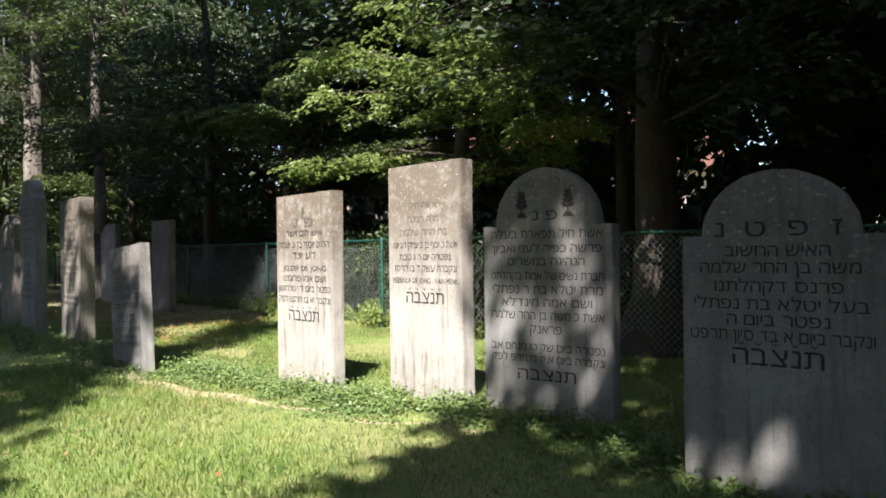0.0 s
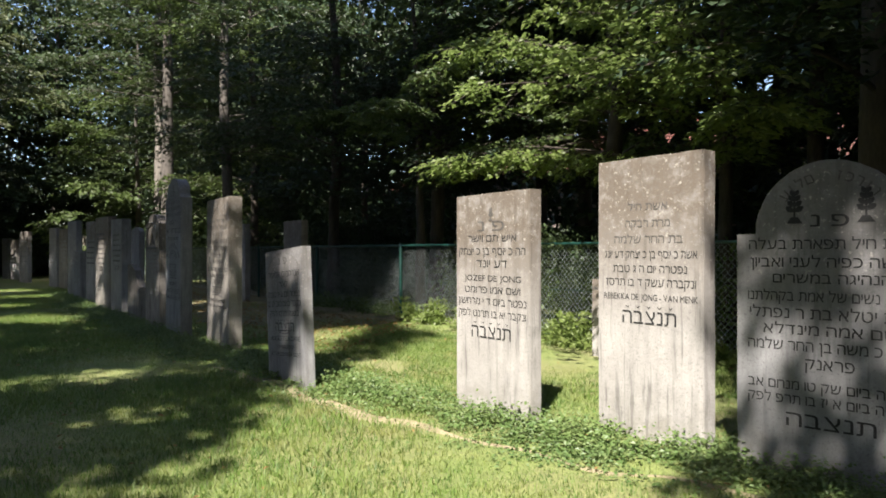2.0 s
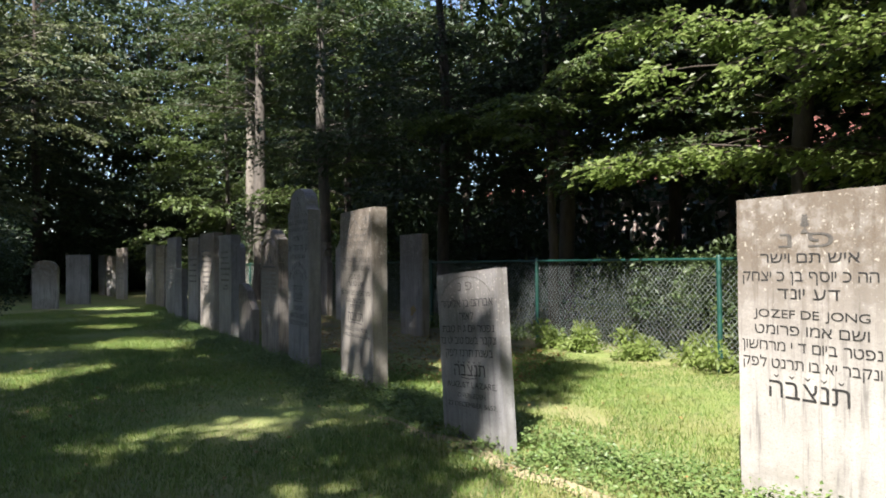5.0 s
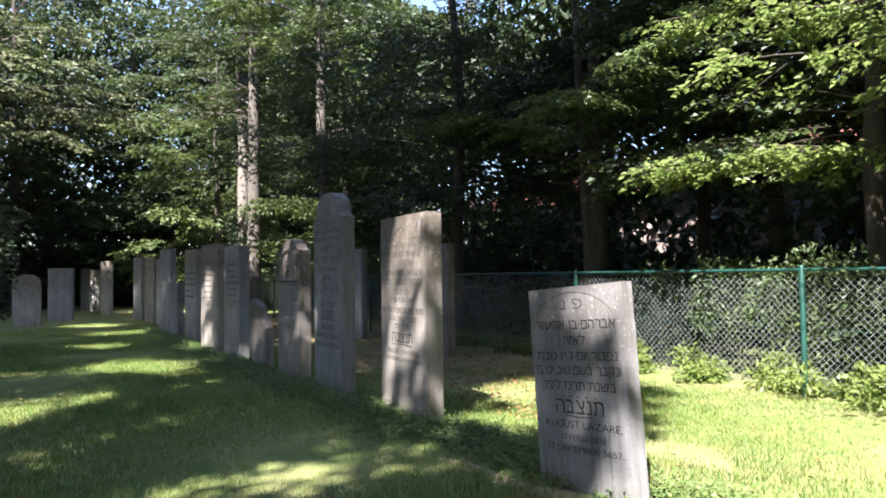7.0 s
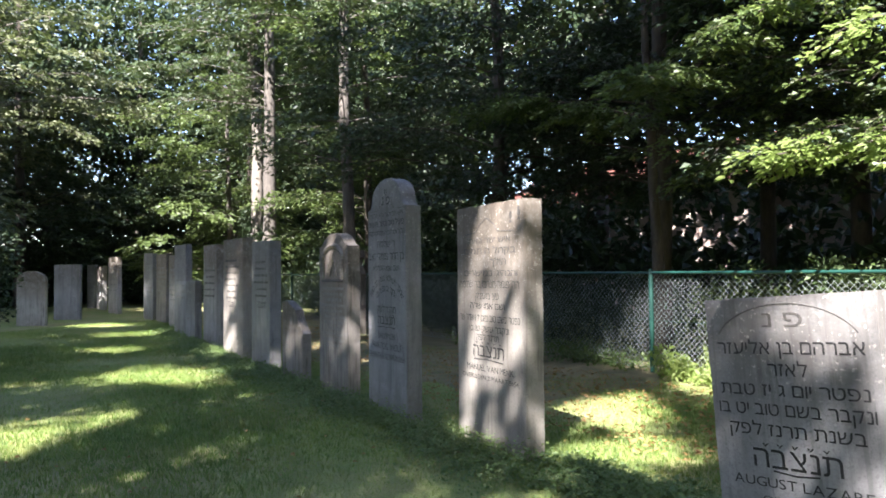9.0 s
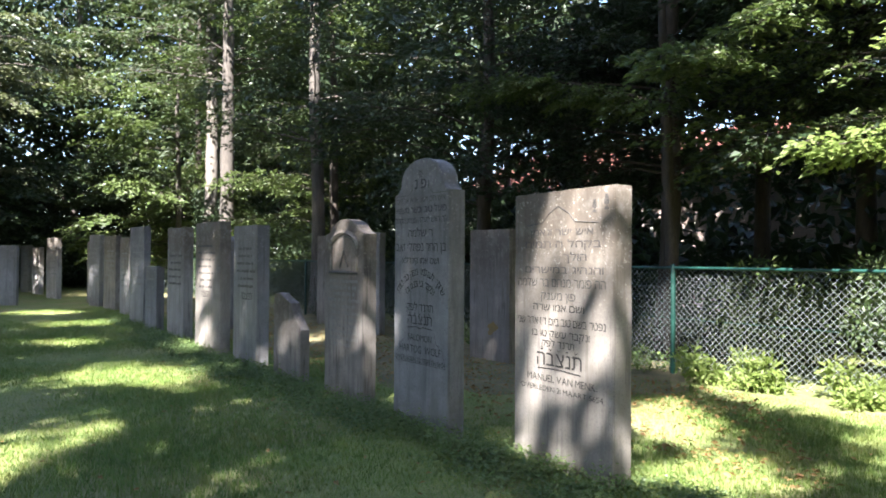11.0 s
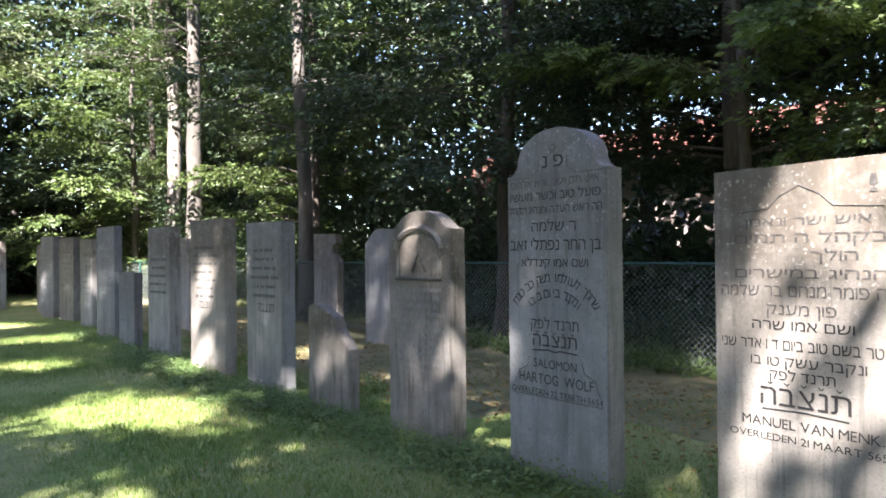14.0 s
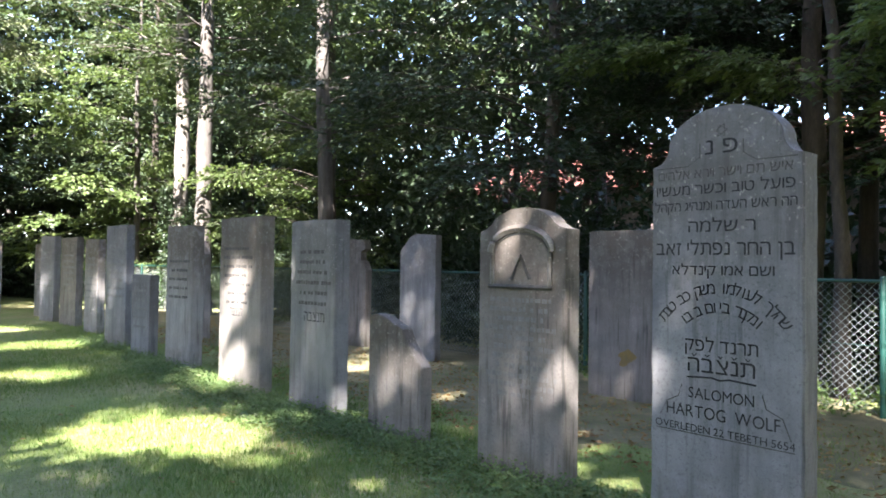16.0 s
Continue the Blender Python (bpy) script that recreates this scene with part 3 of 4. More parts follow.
# the broad stone that the walk ends beside
g = gravestone(-5.72, 8.11, -41, outline_flat(0.97, 1.915, 0.01), 0.17, STONE_TAN, "broad sandstone gravestone stained brown, in dappled light", [
    ("איש ישר ונאמן", 0.48, 1.63, 0.04, 0.62, 1), ("בקהל ה תמים", 0.49, 1.545, 0.045, 0.74, 1), ("הולך", 0.62, 1.455, 0.045, 0.22, 1), ("והנהיג במישרים", 0.50, 1.365, 0.045, 0.76, 1),
    ("הה פומר מנחם בר שלמה", 0.47, 1.275, 0.055, 0.86, 1), ("פון מענק", 0.46, 1.18, 0.05, 0.34, 1), ("ושם אמו שרה", 0.46, 1.10, 0.045, 0.50, 0),
    ("נפטר בשם טוב ביום ד ו אדר שני", 0.47, 1.00, 0.05, 0.86, 0), ("ונקבר עשק טו בו", 0.48, 0.915, 0.045, 0.56, 0), ("תרנד לפק", 0.46, 0.845, 0.045, 0.32, 0),
    ("תנצבה", 0.47, 0.735, 0.09, 0.44, 0), ("MANUEL VAN MENK.", 0.49, 0.60, 0.05, 0.68, 0), ("OVERLEDEN 21 MAART 5654", 0.48, 0.525, 0.037, 0.80, 0)], seed=16)
crown_marks(g, 0.47, 0.805, 0.42)
line_part(g, [(0.26, 0.665), (0.47, 0.672), (0.68, 0.66)], 0.0045, INK)
line_part(g, [(0.14, 1.685), (0.30, 1.70), (0.36, 1.76), (0.46, 1.81), (0.56, 1.76), (0.62, 1.70), (0.84, 1.685)], 0.004)
for cx, cz, s in ((0.80, 1.78, 0.06), (0.905, 1.80, 0.07)):
    leafy_branch(g, cx, cz, s, INK_FAINT)

# the tall stone with an ogee head
g = gravestone(-6.92, 8.87, -40, outline_ogee(0.83, 2.0, 2.29, 0.10), 0.16, STONE_GREY, "tall grey gravestone with a rounded ogee head", [
    ("פ נ", 0.41, 2.075, 0.075, 0.18, 0), ("איש תם וישר וירא אלהים", 0.41, 1.94, 0.045, 0.74, 1), ("פועל טוב וכשר מעשיו", 0.41, 1.855, 0.05, 0.76, 0), ("הה ראש העדה ומנהיג הקהל", 0.41, 1.765, 0.045, 0.78, 0),
    ("ר שלמה", 0.41, 1.655, 0.058, 0.37, 0), ("בן החר נפתלי זאב", 0.41, 1.535, 0.065, 0.76, 0), ("ושם אמו קינדלא", 0.41, 1.42, 0.048, 0.56, 0),
    ("תרנד לפק", 0.41, 1.02, 0.06, 0.40, 0), ("תנצבה", 0.41, 0.915, 0.075, 0.37, 0), ("SALOMON", 0.41, 0.765, 0.058, 0.36, 0), ("HARTOG  WOLF", 0.41, 0.665, 0.065, 0.62, 0),
    ("OVERLEDEN 22 TEBETH 5654", 0.41, 0.575, 0.04, 0.76, 0)], seed=17)
for body, rad, cz, a0, a1 in (("שהלך לעולמו משק כב טבת", 0.42, 0.905, 38, 142), ("ונקבר ביום ב בו", 0.32, 0.905, 50, 130)):
    row = body
    n = len(row)
    writing(g, "inscription_arc", [(ch, 0.41 + rad * math.cos(a), cz + rad * math.sin(a), wide(ch, 0.052), 0.052, a - math.pi / 2) for ch, a in ((c, radians(a0 + (a1 - a0) * i / (n - 1))) for i, c in enumerate(row)) if ch != " "], INK)
crown_marks(g, 0.41, 0.97, 0.37)
line_part(g, [(0.22, 0.845), (0.36, 0.855), (0.41, 0.845), (0.46, 0.855), (0.60, 0.845)], 0.005, INK)
line_part(g, [(0.03, 1.985), (0.22, 1.985), (0.29, 2.03), (0.29, 2.10)], 0.003)
line_part(g, [(0.80, 1.985), (0.60, 1.985), (0.53, 2.03), (0.53, 2.10)], 0.003)
line_part(g, [(0.04, 0.545), (0.79, 0.545)], 0.003)
line_part(g, [(0.06, 0.62), (0.10, 0.70), (0.17, 0.735), (0.19, 0.80)], 0.003)
line_part(g, [(0.77, 0.60), (0.73, 0.70), (0.65, 0.735), (0.63, 0.80)], 0.003)
line_part(g, arc(0.41, 2.16, 0.035, 0.035, 0, 360, 3), 0.003)
line_part(g, arc(0.41, 2.16, 0.035, 0.035, 60, 420, 3), 0.003)

# the stone with an arched panel
g = gravestone(-8.01, 9.82, -37, [(0, -0.3), (0.77, -0.3), (0.77, 1.68), (0.71, 1.695), *arc(0.385, 1.66, 0.30, 0.175, 22, 158, 16), (0.06, 1.695), (0, 1.68)], 0.15, STONE_BROWN, "weathered gravestone with an arched carved panel", seed=18)
line_part(g, arc(0.385, 1.53, 0.275, 0.165, 0, 180, 16), 0.028, STONE_BROWN)
line_part(g, arc(0.385, 1.525, 0.235, 0.13, 0, 180, 16), 0.006, INK_FAINT)
line_part(g, [(0.13, 1.53), (0.13, 1.30)], 0.020, STONE_BROWN)
line_part(g, [(0.64, 1.53), (0.64, 1.30)], 0.020, STONE_BROWN)
line_part(g, [(0.10, 1.29), (0.67, 1.29)], 0.018, INK_FAINT)
line_part(g, [(0.31, 1.34), (0.39, 1.50), (0.47, 1.34)], 0.016, INK_FAINT)
worn_rows(g, bars(0.77, 1.20, 0.55, 11, 3, 0.036))

# the broken stone
gravestone(-9.06, 10.68, -35, [(0, -0.3), (0.66, -0.3), (0.66, 0.60), (0.60, 0.66), (0.47, 0.80), (0.42, 0.90), (0.34, 0.93), (0.18, 1.0), (0.08, 1.01), (0, 0.985)], 0.12, STONE_BROWN, "short brown gravestone with its top broken off aslant", seed=19)

# the long row
g = gravestone(-10.11, 11.51, -36, outline_flat(0.75, 1.86, -0.005), 0.17, STONE_GREY, "tall plain grey gravestone with a straight top", [("תנצבה", 0.42, 0.92, 0.09, 0.34, 0)], seed=20)
worn_rows(g, bars(0.75, 1.55, 1.05, 6, 4, 0.04), INK_FAINT)
g = gravestone(-11.42, 12.59, -33, outline_flat(0.86, 1.955, 0.01), 0.17, STONE_TAN, "tall pale gravestone with dark stains, half lit", [("תנצבה", 0.36, 0.87, 0.09, 0.26, 0)], seed=21)
worn_rows(g, bars(0.70, 1.60, 0.98, 7, 5, 0.04), INK_FAINT)
g = gravestone(-13.01, 14.10, -33, outline_flat(0.74, 1.95, 0.0), 0.17, STONE, "tall gravestone with a straight top in dappled sun", seed=22)
worn_rows(g, bars(0.7, 1.45, 0.95, 5, 6, 0.045), INK_FAINT)
g = gravestone(-13.99, 14.77, -35, outline_flat(0.66, 1.24, 0.0), 0.14, STONE_GREY, "low grey gravestone beside a tall one", seed=23)
worn_rows(g, bars(0.62, 1.0, 0.45, 5, 7, 0.045))
for i, (x, y, a, w, d, h, mat, lab) in enumerate((
        (-15.23, 15.90, -31, 0.75, 0.14, 2.05, STONE_GREY, "tall dark grey gravestone with rows of writing"),
        (-17.16, 17.98, -34, 0.69, 0.15, 1.90, STONE, "streaked gravestone with a straight top"),
        (-18.77, 19.33, -28, 0.75, 0.16, 1.97, STONE_BROWN, "brownish gravestone with a straight top"),
        (-19.90, 20.08, -29, 0.74, 0.15, 2.04, STONE_GREY, "grey gravestone with a straight top, dappled"),
        (-21.30, 21.60, -32, 0.66, 0.15, 1.88, STONE, "pale gravestone at the end of the row"))):
    g = gravestone(x, y, a, outline_flat(w, h, 0.012 * (-1) ** i), d, mat, lab, seed=30 + i)
    worn_rows(g, bars(w, h - 0.4, h - 1.2, 7, 40 + i, 0.05))
for i, (x, y, a, w, h, mat, lab) in enumerate((
        (-24.01, 22.81, -23, 0.78, 2.02, STONE, "tall pale gravestone farther down the lawn"),
        (-26.46, 24.69, -27, 0.74, 1.72, STONE, "sunlit gravestone farther down the lawn"),
        (-28.40, 26.10, -22, 0.72, 1.82, STONE_GREY, "grey gravestone farther down the lawn"))):
    g = gravestone(x, y, a, outline_flat(w, h, 0.01), 0.16, mat, lab, seed=50 + i)
    worn_rows(g, bars(w, h - 0.4, h - 1.2, 5, 60 + i, 0.05))
gravestone(-22.74, 19.32, 22, outline_flat(0.80, 1.72), 0.15, STONE_GREY, "grey gravestone across the end of the lawn", seed=61)
gravestone(-21.77, 17.20, 24, [(0, -0.3), (0.78, -0.3), (0.78, 1.25), *arc(0.39, 1.25, 0.39, 0.26, 0, 180, 14), (0, 1.25)], 0.15, STONE, "pale gravestone with a round head at the lawn's end", seed=62)

# the second row, by the fence
g = gravestone(-0.62, 8.24, -27, outline_flat(0.60, 0.905, -0.02), 0.10, STONE, "small pale gravestone before the fence, in sun", [("תנצבה", 0.30, 0.27, 0.065, 0.36, 0)], seed=70)
worn_rows(g, bars(0.60, 0.80, 0.38, 6, 8, 0.034), INK_FAINT)
g = gravestone(-7.10, 12.94, -39, outline_flat(0.86, 1.85), 0.14, STONE_BROWN, "shaded brown gravestone with a yellow lichen patch", seed=71)
bm = bmesh.new()
bm.faces.new([bm.verts.new((0.50 + (0.10 + 0.03 * math.sin(3 * a + 1) + 0.015 * math.sin(7 * a)) * math.cos(a), -0.003, 0.46 + (0.085 + 0.03 * math.sin(2 * a)) * math.sin(a))) for a in np.linspace(0, 2 * math.pi, 28)[:-1]])
part("lichen_patch", bm, YELLOW_LICHEN, g, "patch of yellow lichen")
gravestone(-9.88, 15.46, -31, [(0, -0.3), (0.73, -0.3), (0.73, 1.90), (0.34, 1.92), (0.22, 1.89), (0.0, 1.66)], 0.14, STONE_GREY, "grey gravestone with one corner broken off", seed=72)
gravestone(-11.34, 16.94, -31, [(0, -0.3), (0.68, -0.3), (0.70, 1.35), (0.62, 1.50), (0.57, 1.52), (0.56, 1.66), (0.68, 1.72), (0.64, 1.88), (0, 1.90)], 0.15, STONE_BROWN, "brown gravestone with a bite out of its edge", seed=73)
gravestone(-14.60, 17.50, -34, [(0, -0.3), (0.70, -0.3), (0.66, 1.6), (0.5, 1.86), (0.2, 1.88), (0, 1.8)], 0.14, STONE, "pale gravestone of the second row with a rounded corner", seed=74)
gravestone(-13.00, 15.70, -36, outline_dome(0.68, 1.72, 1.86, 0.05), 0.14, STONE_GREY, "grey gravestone of the second row, low round head", seed=75)
gravestone(-23.60, 25.60, -32, outline_dome(0.66, 1.65, 1.90, 0.03), 0.14, STONE, "pale round-headed gravestone of the second row", seed=76)


# ---- chain-link fence ----
def build_fence():
    f = tagged(empty("chain_link_fence", *along(0, 0)), "green chain-link fence with steel posts and top rail", "fence")
    rz = math.degrees(math.atan2(FU[1], FU[0]))
    f.matrix_world = pose(*along(0, 0), 0, 0, 0, rz)
    H, step = 1.36, 3.57
    for i in range(-3, 11):
        s = i * step
        V, Q = tubes([[(s, 0, -0.3, 0.030), (s, 0, H + 0.01, 0.030), (s, 0, H + 0.03, 0.022), (s, 0, H + 0.035, 0.002)]], 12)
        post = raw("post", V, Q, GREEN_STEEL, f, smooth=True)
        for z in (0.25, 0.72, 1.18):
            V, Q = tubes([[(s, 0, z - 0.02, 0.034), (s, 0, z + 0.02, 0.034)]], 10)
            raw("clamp", V, Q, GREEN_STEEL, post)
        if i == 10:
            break
        V, Q = tubes([[(s, 0, H - 0.02, 0.020), (s + step, 0, H - 0.02, 0.020)]], 10)
        raw("top_rail", V, Q, GREEN_STEEL, f, smooth=True)
        lines, pitch, top, low = [], 0.08, H - 0.03, 0.03
        hh = top - low
        for sign, y in ((1, -0.034), (-1, -0.037)):
            c = -hh
            while c < step:
                u0, u1 = max(c, 0.0), min(c + hh, step)
                if u1 - u0 > 0.02:
                    z0, z1 = low + (u0 - c), low + (u1 - c)
                    if sign < 0:
                        z0, z1 = top - (u0 - c), top - (u1 - c)
                    lines.append([(s + u0, y, z0, 0.0021), (s + u1, y, z1, 0.0021)])
                c += pitch
        V, Q = tubes(lines, 3)
        tagged(raw("wire_mesh", V, Q, WIRE, f), kind="stuff")
        V, Q = tubes([[(s, -0.036, z, 0.0025), (s + step, -0.036, z, 0.0025)] for z in (0.06, 0.70)], 4)
        raw("tension_wire", V, Q, GREEN_STEEL, f)


build_fence()


# ---- trees behind the fence ----
WOOD = "tall slender tree behind the fence with layered leafy boughs"
AWAY = math.degrees(math.atan2(-FN[1], -FN[0]))
tree(101, (-19.17, 24.97), 19, 0.27, [(7.5, 15, 3.6, 380)], BARK_PALE, LEAF, "tall tree with pale sunlit bark and ivy at its foot", leaf=0.15, k=40)
tree(102, (-17.25, 22.99), 18, 0.26, [(6.8, 13, 3.2, 300)], BARK, LEAF, "tall straight tree with grey bark beside a paler one", leaf=0.14, k=40)
tree(103, (-12.55, 19.65), 17, 0.19, [(4.2, 7, 3.4, 230), (7, 12, 3.8, 300)], BARK, LEAF, WOOD, leaf=0.13, k=42)
# trees here in LEAF_DARK have the wood's shade painted into their leaves
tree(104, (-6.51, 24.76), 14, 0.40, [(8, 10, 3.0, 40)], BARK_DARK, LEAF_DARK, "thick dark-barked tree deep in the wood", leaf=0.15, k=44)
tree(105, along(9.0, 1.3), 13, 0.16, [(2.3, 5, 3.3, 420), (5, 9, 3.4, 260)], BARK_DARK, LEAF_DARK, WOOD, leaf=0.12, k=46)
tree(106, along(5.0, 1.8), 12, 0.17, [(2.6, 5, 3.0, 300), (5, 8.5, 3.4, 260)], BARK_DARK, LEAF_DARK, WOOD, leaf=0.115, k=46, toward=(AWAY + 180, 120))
# LEAF_MID and LEAF_LIGHT boughs have sunshine painted into their leaf colour
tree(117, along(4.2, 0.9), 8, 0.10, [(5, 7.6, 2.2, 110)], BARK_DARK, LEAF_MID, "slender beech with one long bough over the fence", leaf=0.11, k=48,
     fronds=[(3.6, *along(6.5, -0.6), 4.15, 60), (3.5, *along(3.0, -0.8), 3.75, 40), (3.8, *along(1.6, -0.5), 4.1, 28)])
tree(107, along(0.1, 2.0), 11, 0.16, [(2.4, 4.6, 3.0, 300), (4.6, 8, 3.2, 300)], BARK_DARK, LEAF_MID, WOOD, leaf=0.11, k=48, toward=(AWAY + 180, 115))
tree(108, along(-2.3, 1.2), 8, 0.10, [(2.8, 4.4, 2.4, 60)], BARK_DARK, LEAF_LIGHT, "young beech with boughs over the fence, bright sun painted into its leaves", leaf=0.10, k=50, toward=(AWAY + 25, 80), length=(0.6, 1.0),
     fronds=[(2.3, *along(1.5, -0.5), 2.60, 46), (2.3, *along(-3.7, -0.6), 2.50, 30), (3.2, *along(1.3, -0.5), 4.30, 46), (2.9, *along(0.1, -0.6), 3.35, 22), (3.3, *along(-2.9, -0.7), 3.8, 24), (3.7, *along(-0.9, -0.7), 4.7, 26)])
tree(114, along(-3.0, 2.2), 9, 0.12, [(3.6, 6.8, 3.0, 230)], BARK_DARK, LEAF_MID, "beech with layered boughs, sun painted into its leaf colour", leaf=0.11, k=52, toward=(AWAY + 10, 100), length=(0.8, 1.4))
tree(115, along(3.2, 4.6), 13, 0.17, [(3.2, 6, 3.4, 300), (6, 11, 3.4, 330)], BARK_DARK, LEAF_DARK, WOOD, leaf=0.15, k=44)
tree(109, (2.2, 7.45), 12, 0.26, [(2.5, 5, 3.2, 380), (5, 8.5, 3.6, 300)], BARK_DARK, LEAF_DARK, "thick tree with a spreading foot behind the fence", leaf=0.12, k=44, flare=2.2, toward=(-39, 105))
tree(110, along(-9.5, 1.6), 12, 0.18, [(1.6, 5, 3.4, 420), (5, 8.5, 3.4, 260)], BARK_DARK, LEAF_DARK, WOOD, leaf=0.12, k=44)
tree(111, along(17.5, 2.4), 14, 0.16, [(1.2, 5, 3.0, 300), (5, 11, 3.2, 240)], BARK_DARK, LEAF_MID, WOOD, leaf=0.16, k=38)
tree(112, along(27.5, 0.6), 12, 0.14, [(1.0, 4.6, 3.6, 400), (4.6, 9, 3.2, 220)], BARK, LEAF_MID, "spreading beech with pale boughs, sunlight painted into its leaves", leaf=0.19, k=36)
tree(116, (-29.0, 20.0), 14, 0.3, [(5, 8.5, 6.6, 380), (8.5, 13, 6.0, 260)], BARK_PALE, LEAF_GREY, "wide-limbed tree with pale boughs over the lawn's end", leaf=0.20, k=32, length=(0.9, 1.6))
tree(113, along(33.0, 3.0), 16, 0.20, [(1.2, 5, 4.0, 300), (5, 14, 4.2, 300)], BARK_DARK, LEAF, WOOD, leaf=0.17, k=44)
# trees that close the far end of the lawn
for i, (x, y, h, mat, bark, z0) in enumerate(((-31, 25, 16, LEAF_DARK, BARK_DARK, 2.2), (-30, 17.5, 15, LEAF_GREY, BARK, 2.8), (-36, 31, 17, LEAF_GREY, BARK, 1.0), (-32, 33, 17, LEAF, BARK, 0.8), (-26.5, 10.5, 14, LEAF_GREY, BARK, 3.0), (-40, 24, 17, LEAF_DARK, BARK_DARK, 0.5), (-34, 17, 16, LEAF_DARK, BARK_DARK, 0.5))):
    tree(130 + i, (x, y), h, 0.24, [(z0, 5, 4.2, 240), (5, h - 2, 4.6, 340)], bark, mat, "dense tree at the far end of the lawn", leaf=0.26, k=32, length=(1.0, 1.9))


def foliage_mass(name, label, rng, centres, reach, n, leaf, mat, category="shrub", flat=0.7):
    """Leaves on many short twigs in a loose shrub."""
    c = np.asarray(centres)[rng.integers(0, len(centres), n)]
    off = unit(rng.normal(0, 1, (n, 3))) * (rng.uniform(0, 1, (n, 1)) ** 0.45) * np.asarray(reach)
    P = c + off
    P[:, 2] = np.abs(P[:, 2]) + 0.02
    ax = unit(off) + rng.normal(0, 0.7, (n, 3))
    N = np.array([0, -0.3, 1.0]) + rng.normal(0, flat, (n, 3))
    ln = leaf * rng.uniform(0.6, 1.25, n)
    V, Q = leaves(P, ax, N, ln, ln * rng.uniform(0.42, 0.6, n))
    return tagged(raw(name, V, Q, mat), label, category, kind="stuff")


rng = np.random.default_rng(7)
# undergrowth behind the fence, patch by patch; leaf colours carry sun and shade
for s0, s1, z, dens, mat, lab in ((-11, -4.2, 1.0, 9000, LEAF_DARK, "evergreen undergrowth behind the fence, shade painted into its leaves"), (-3.4, 3.8, 1.0, 16000, LEAF_MID, "laurel undergrowth behind the fence, sun painted into its leaves"),
                                  (3.8, 14, 0.7, 9000, LEAF_DARK, "undergrowth of the wood with shade painted into its leaves"), (14, 24, 1.0, 12000, LEAF_DARK, "ivy-grown undergrowth between tree trunks"), (24, 36, 1.4, 14000, LEAF, "bushy undergrowth at the lawn's far side")):
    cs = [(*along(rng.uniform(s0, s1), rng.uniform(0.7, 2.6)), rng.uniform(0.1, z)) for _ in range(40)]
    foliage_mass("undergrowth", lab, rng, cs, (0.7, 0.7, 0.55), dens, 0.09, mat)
# ivy that climbs the pale tree
cs = [(-19.17 + 0.33 * math.cos(a), 24.97 + 0.33 * math.sin(a), 3.6 * (i / 90) ** 1.3) for i, a in enumerate(rng.uniform(0, 2 * math.pi, 90))]
foliage_mass("ivy", "dark ivy climbing the foot of a pale trunk", rng, cs, (0.22, 0.22, 0.25), 5000, 0.12, LEAF_DARK, "ivy")
# leafy creeper at the foot of the wire, in the leaf colour brightened as sunlit
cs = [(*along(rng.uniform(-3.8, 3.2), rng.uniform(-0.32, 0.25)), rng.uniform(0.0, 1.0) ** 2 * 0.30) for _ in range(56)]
foliage_mass("fence_creeper", "leafy creeper along the fence's foot, sunlight painted into its leaves", rng, cs, (0.20, 0.20, 0.14), 6500, 0.085, LEAF_LIGHT, "creeper")
cs = [(*along(rng.uniform(3.2, 8.5), rng.uniform(-0.2, 0.4)), rng.uniform(0.0, 0.15)) for _ in range(50)]
foliage_mass("fence_creeper", "shaded weeds along the fence's foot", rng, cs, (0.25, 0.25, 0.16), 3000, 0.075, IVY, "creeper")
cs = [(*along(rng.uniform(-2.4, 1.4), rng.uniform(0.1, 0.4)), rng.uniform(0.7, 1.45)) for _ in range(40)]
foliage_mass("climber", "leaves that climb through the fence's top", rng, cs, (0.25, 0.25, 0.2), 4000, 0.075, LEAF, "creeper")
# low growth that closes the lawn's far end
cs = [(-6 + r * math.cos(a), 4 + r * math.sin(a), rng.uniform(0.2, 2.6)) for a, r in zip(rng.uniform(radians(112), radians(165), 260), rng.uniform(33, 38, 260))]
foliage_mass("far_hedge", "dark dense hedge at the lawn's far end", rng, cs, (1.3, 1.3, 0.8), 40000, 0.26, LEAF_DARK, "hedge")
# leaves that close sky gaps in the wood, coloured dark as if shaded
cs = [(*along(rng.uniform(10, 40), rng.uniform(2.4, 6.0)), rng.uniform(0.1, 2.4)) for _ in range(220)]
foliage_mass("undergrowth", "undergrowth deep between the trunks, shade painted into its leaves", rng, cs, (0.9, 0.9, 0.7), 32000, 0.17, LEAF_DARK)
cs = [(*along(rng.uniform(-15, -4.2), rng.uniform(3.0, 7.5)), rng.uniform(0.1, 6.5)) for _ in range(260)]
foliage_mass("undergrowth", "dense growth deep in the wood's corner, shade painted into its leaves", rng, cs, (1.0, 1.0, 0.9), 34000, 0.19, LEAF_DARK)
# the dark clipped evergreen on the lawn
cs = [(-15.7 + rng.normal(0, 0.45), 10.1 + rng.normal(0, 0.5), z) for z in np.linspace(0.3, 2.2, 30)]
foliage_mass("evergreen_bush", "dark rounded evergreen bush on the lawn", rng, cs, (0.8, 0.8, 0.45), 26000, 0.08, LEAF_DARK, "bush")


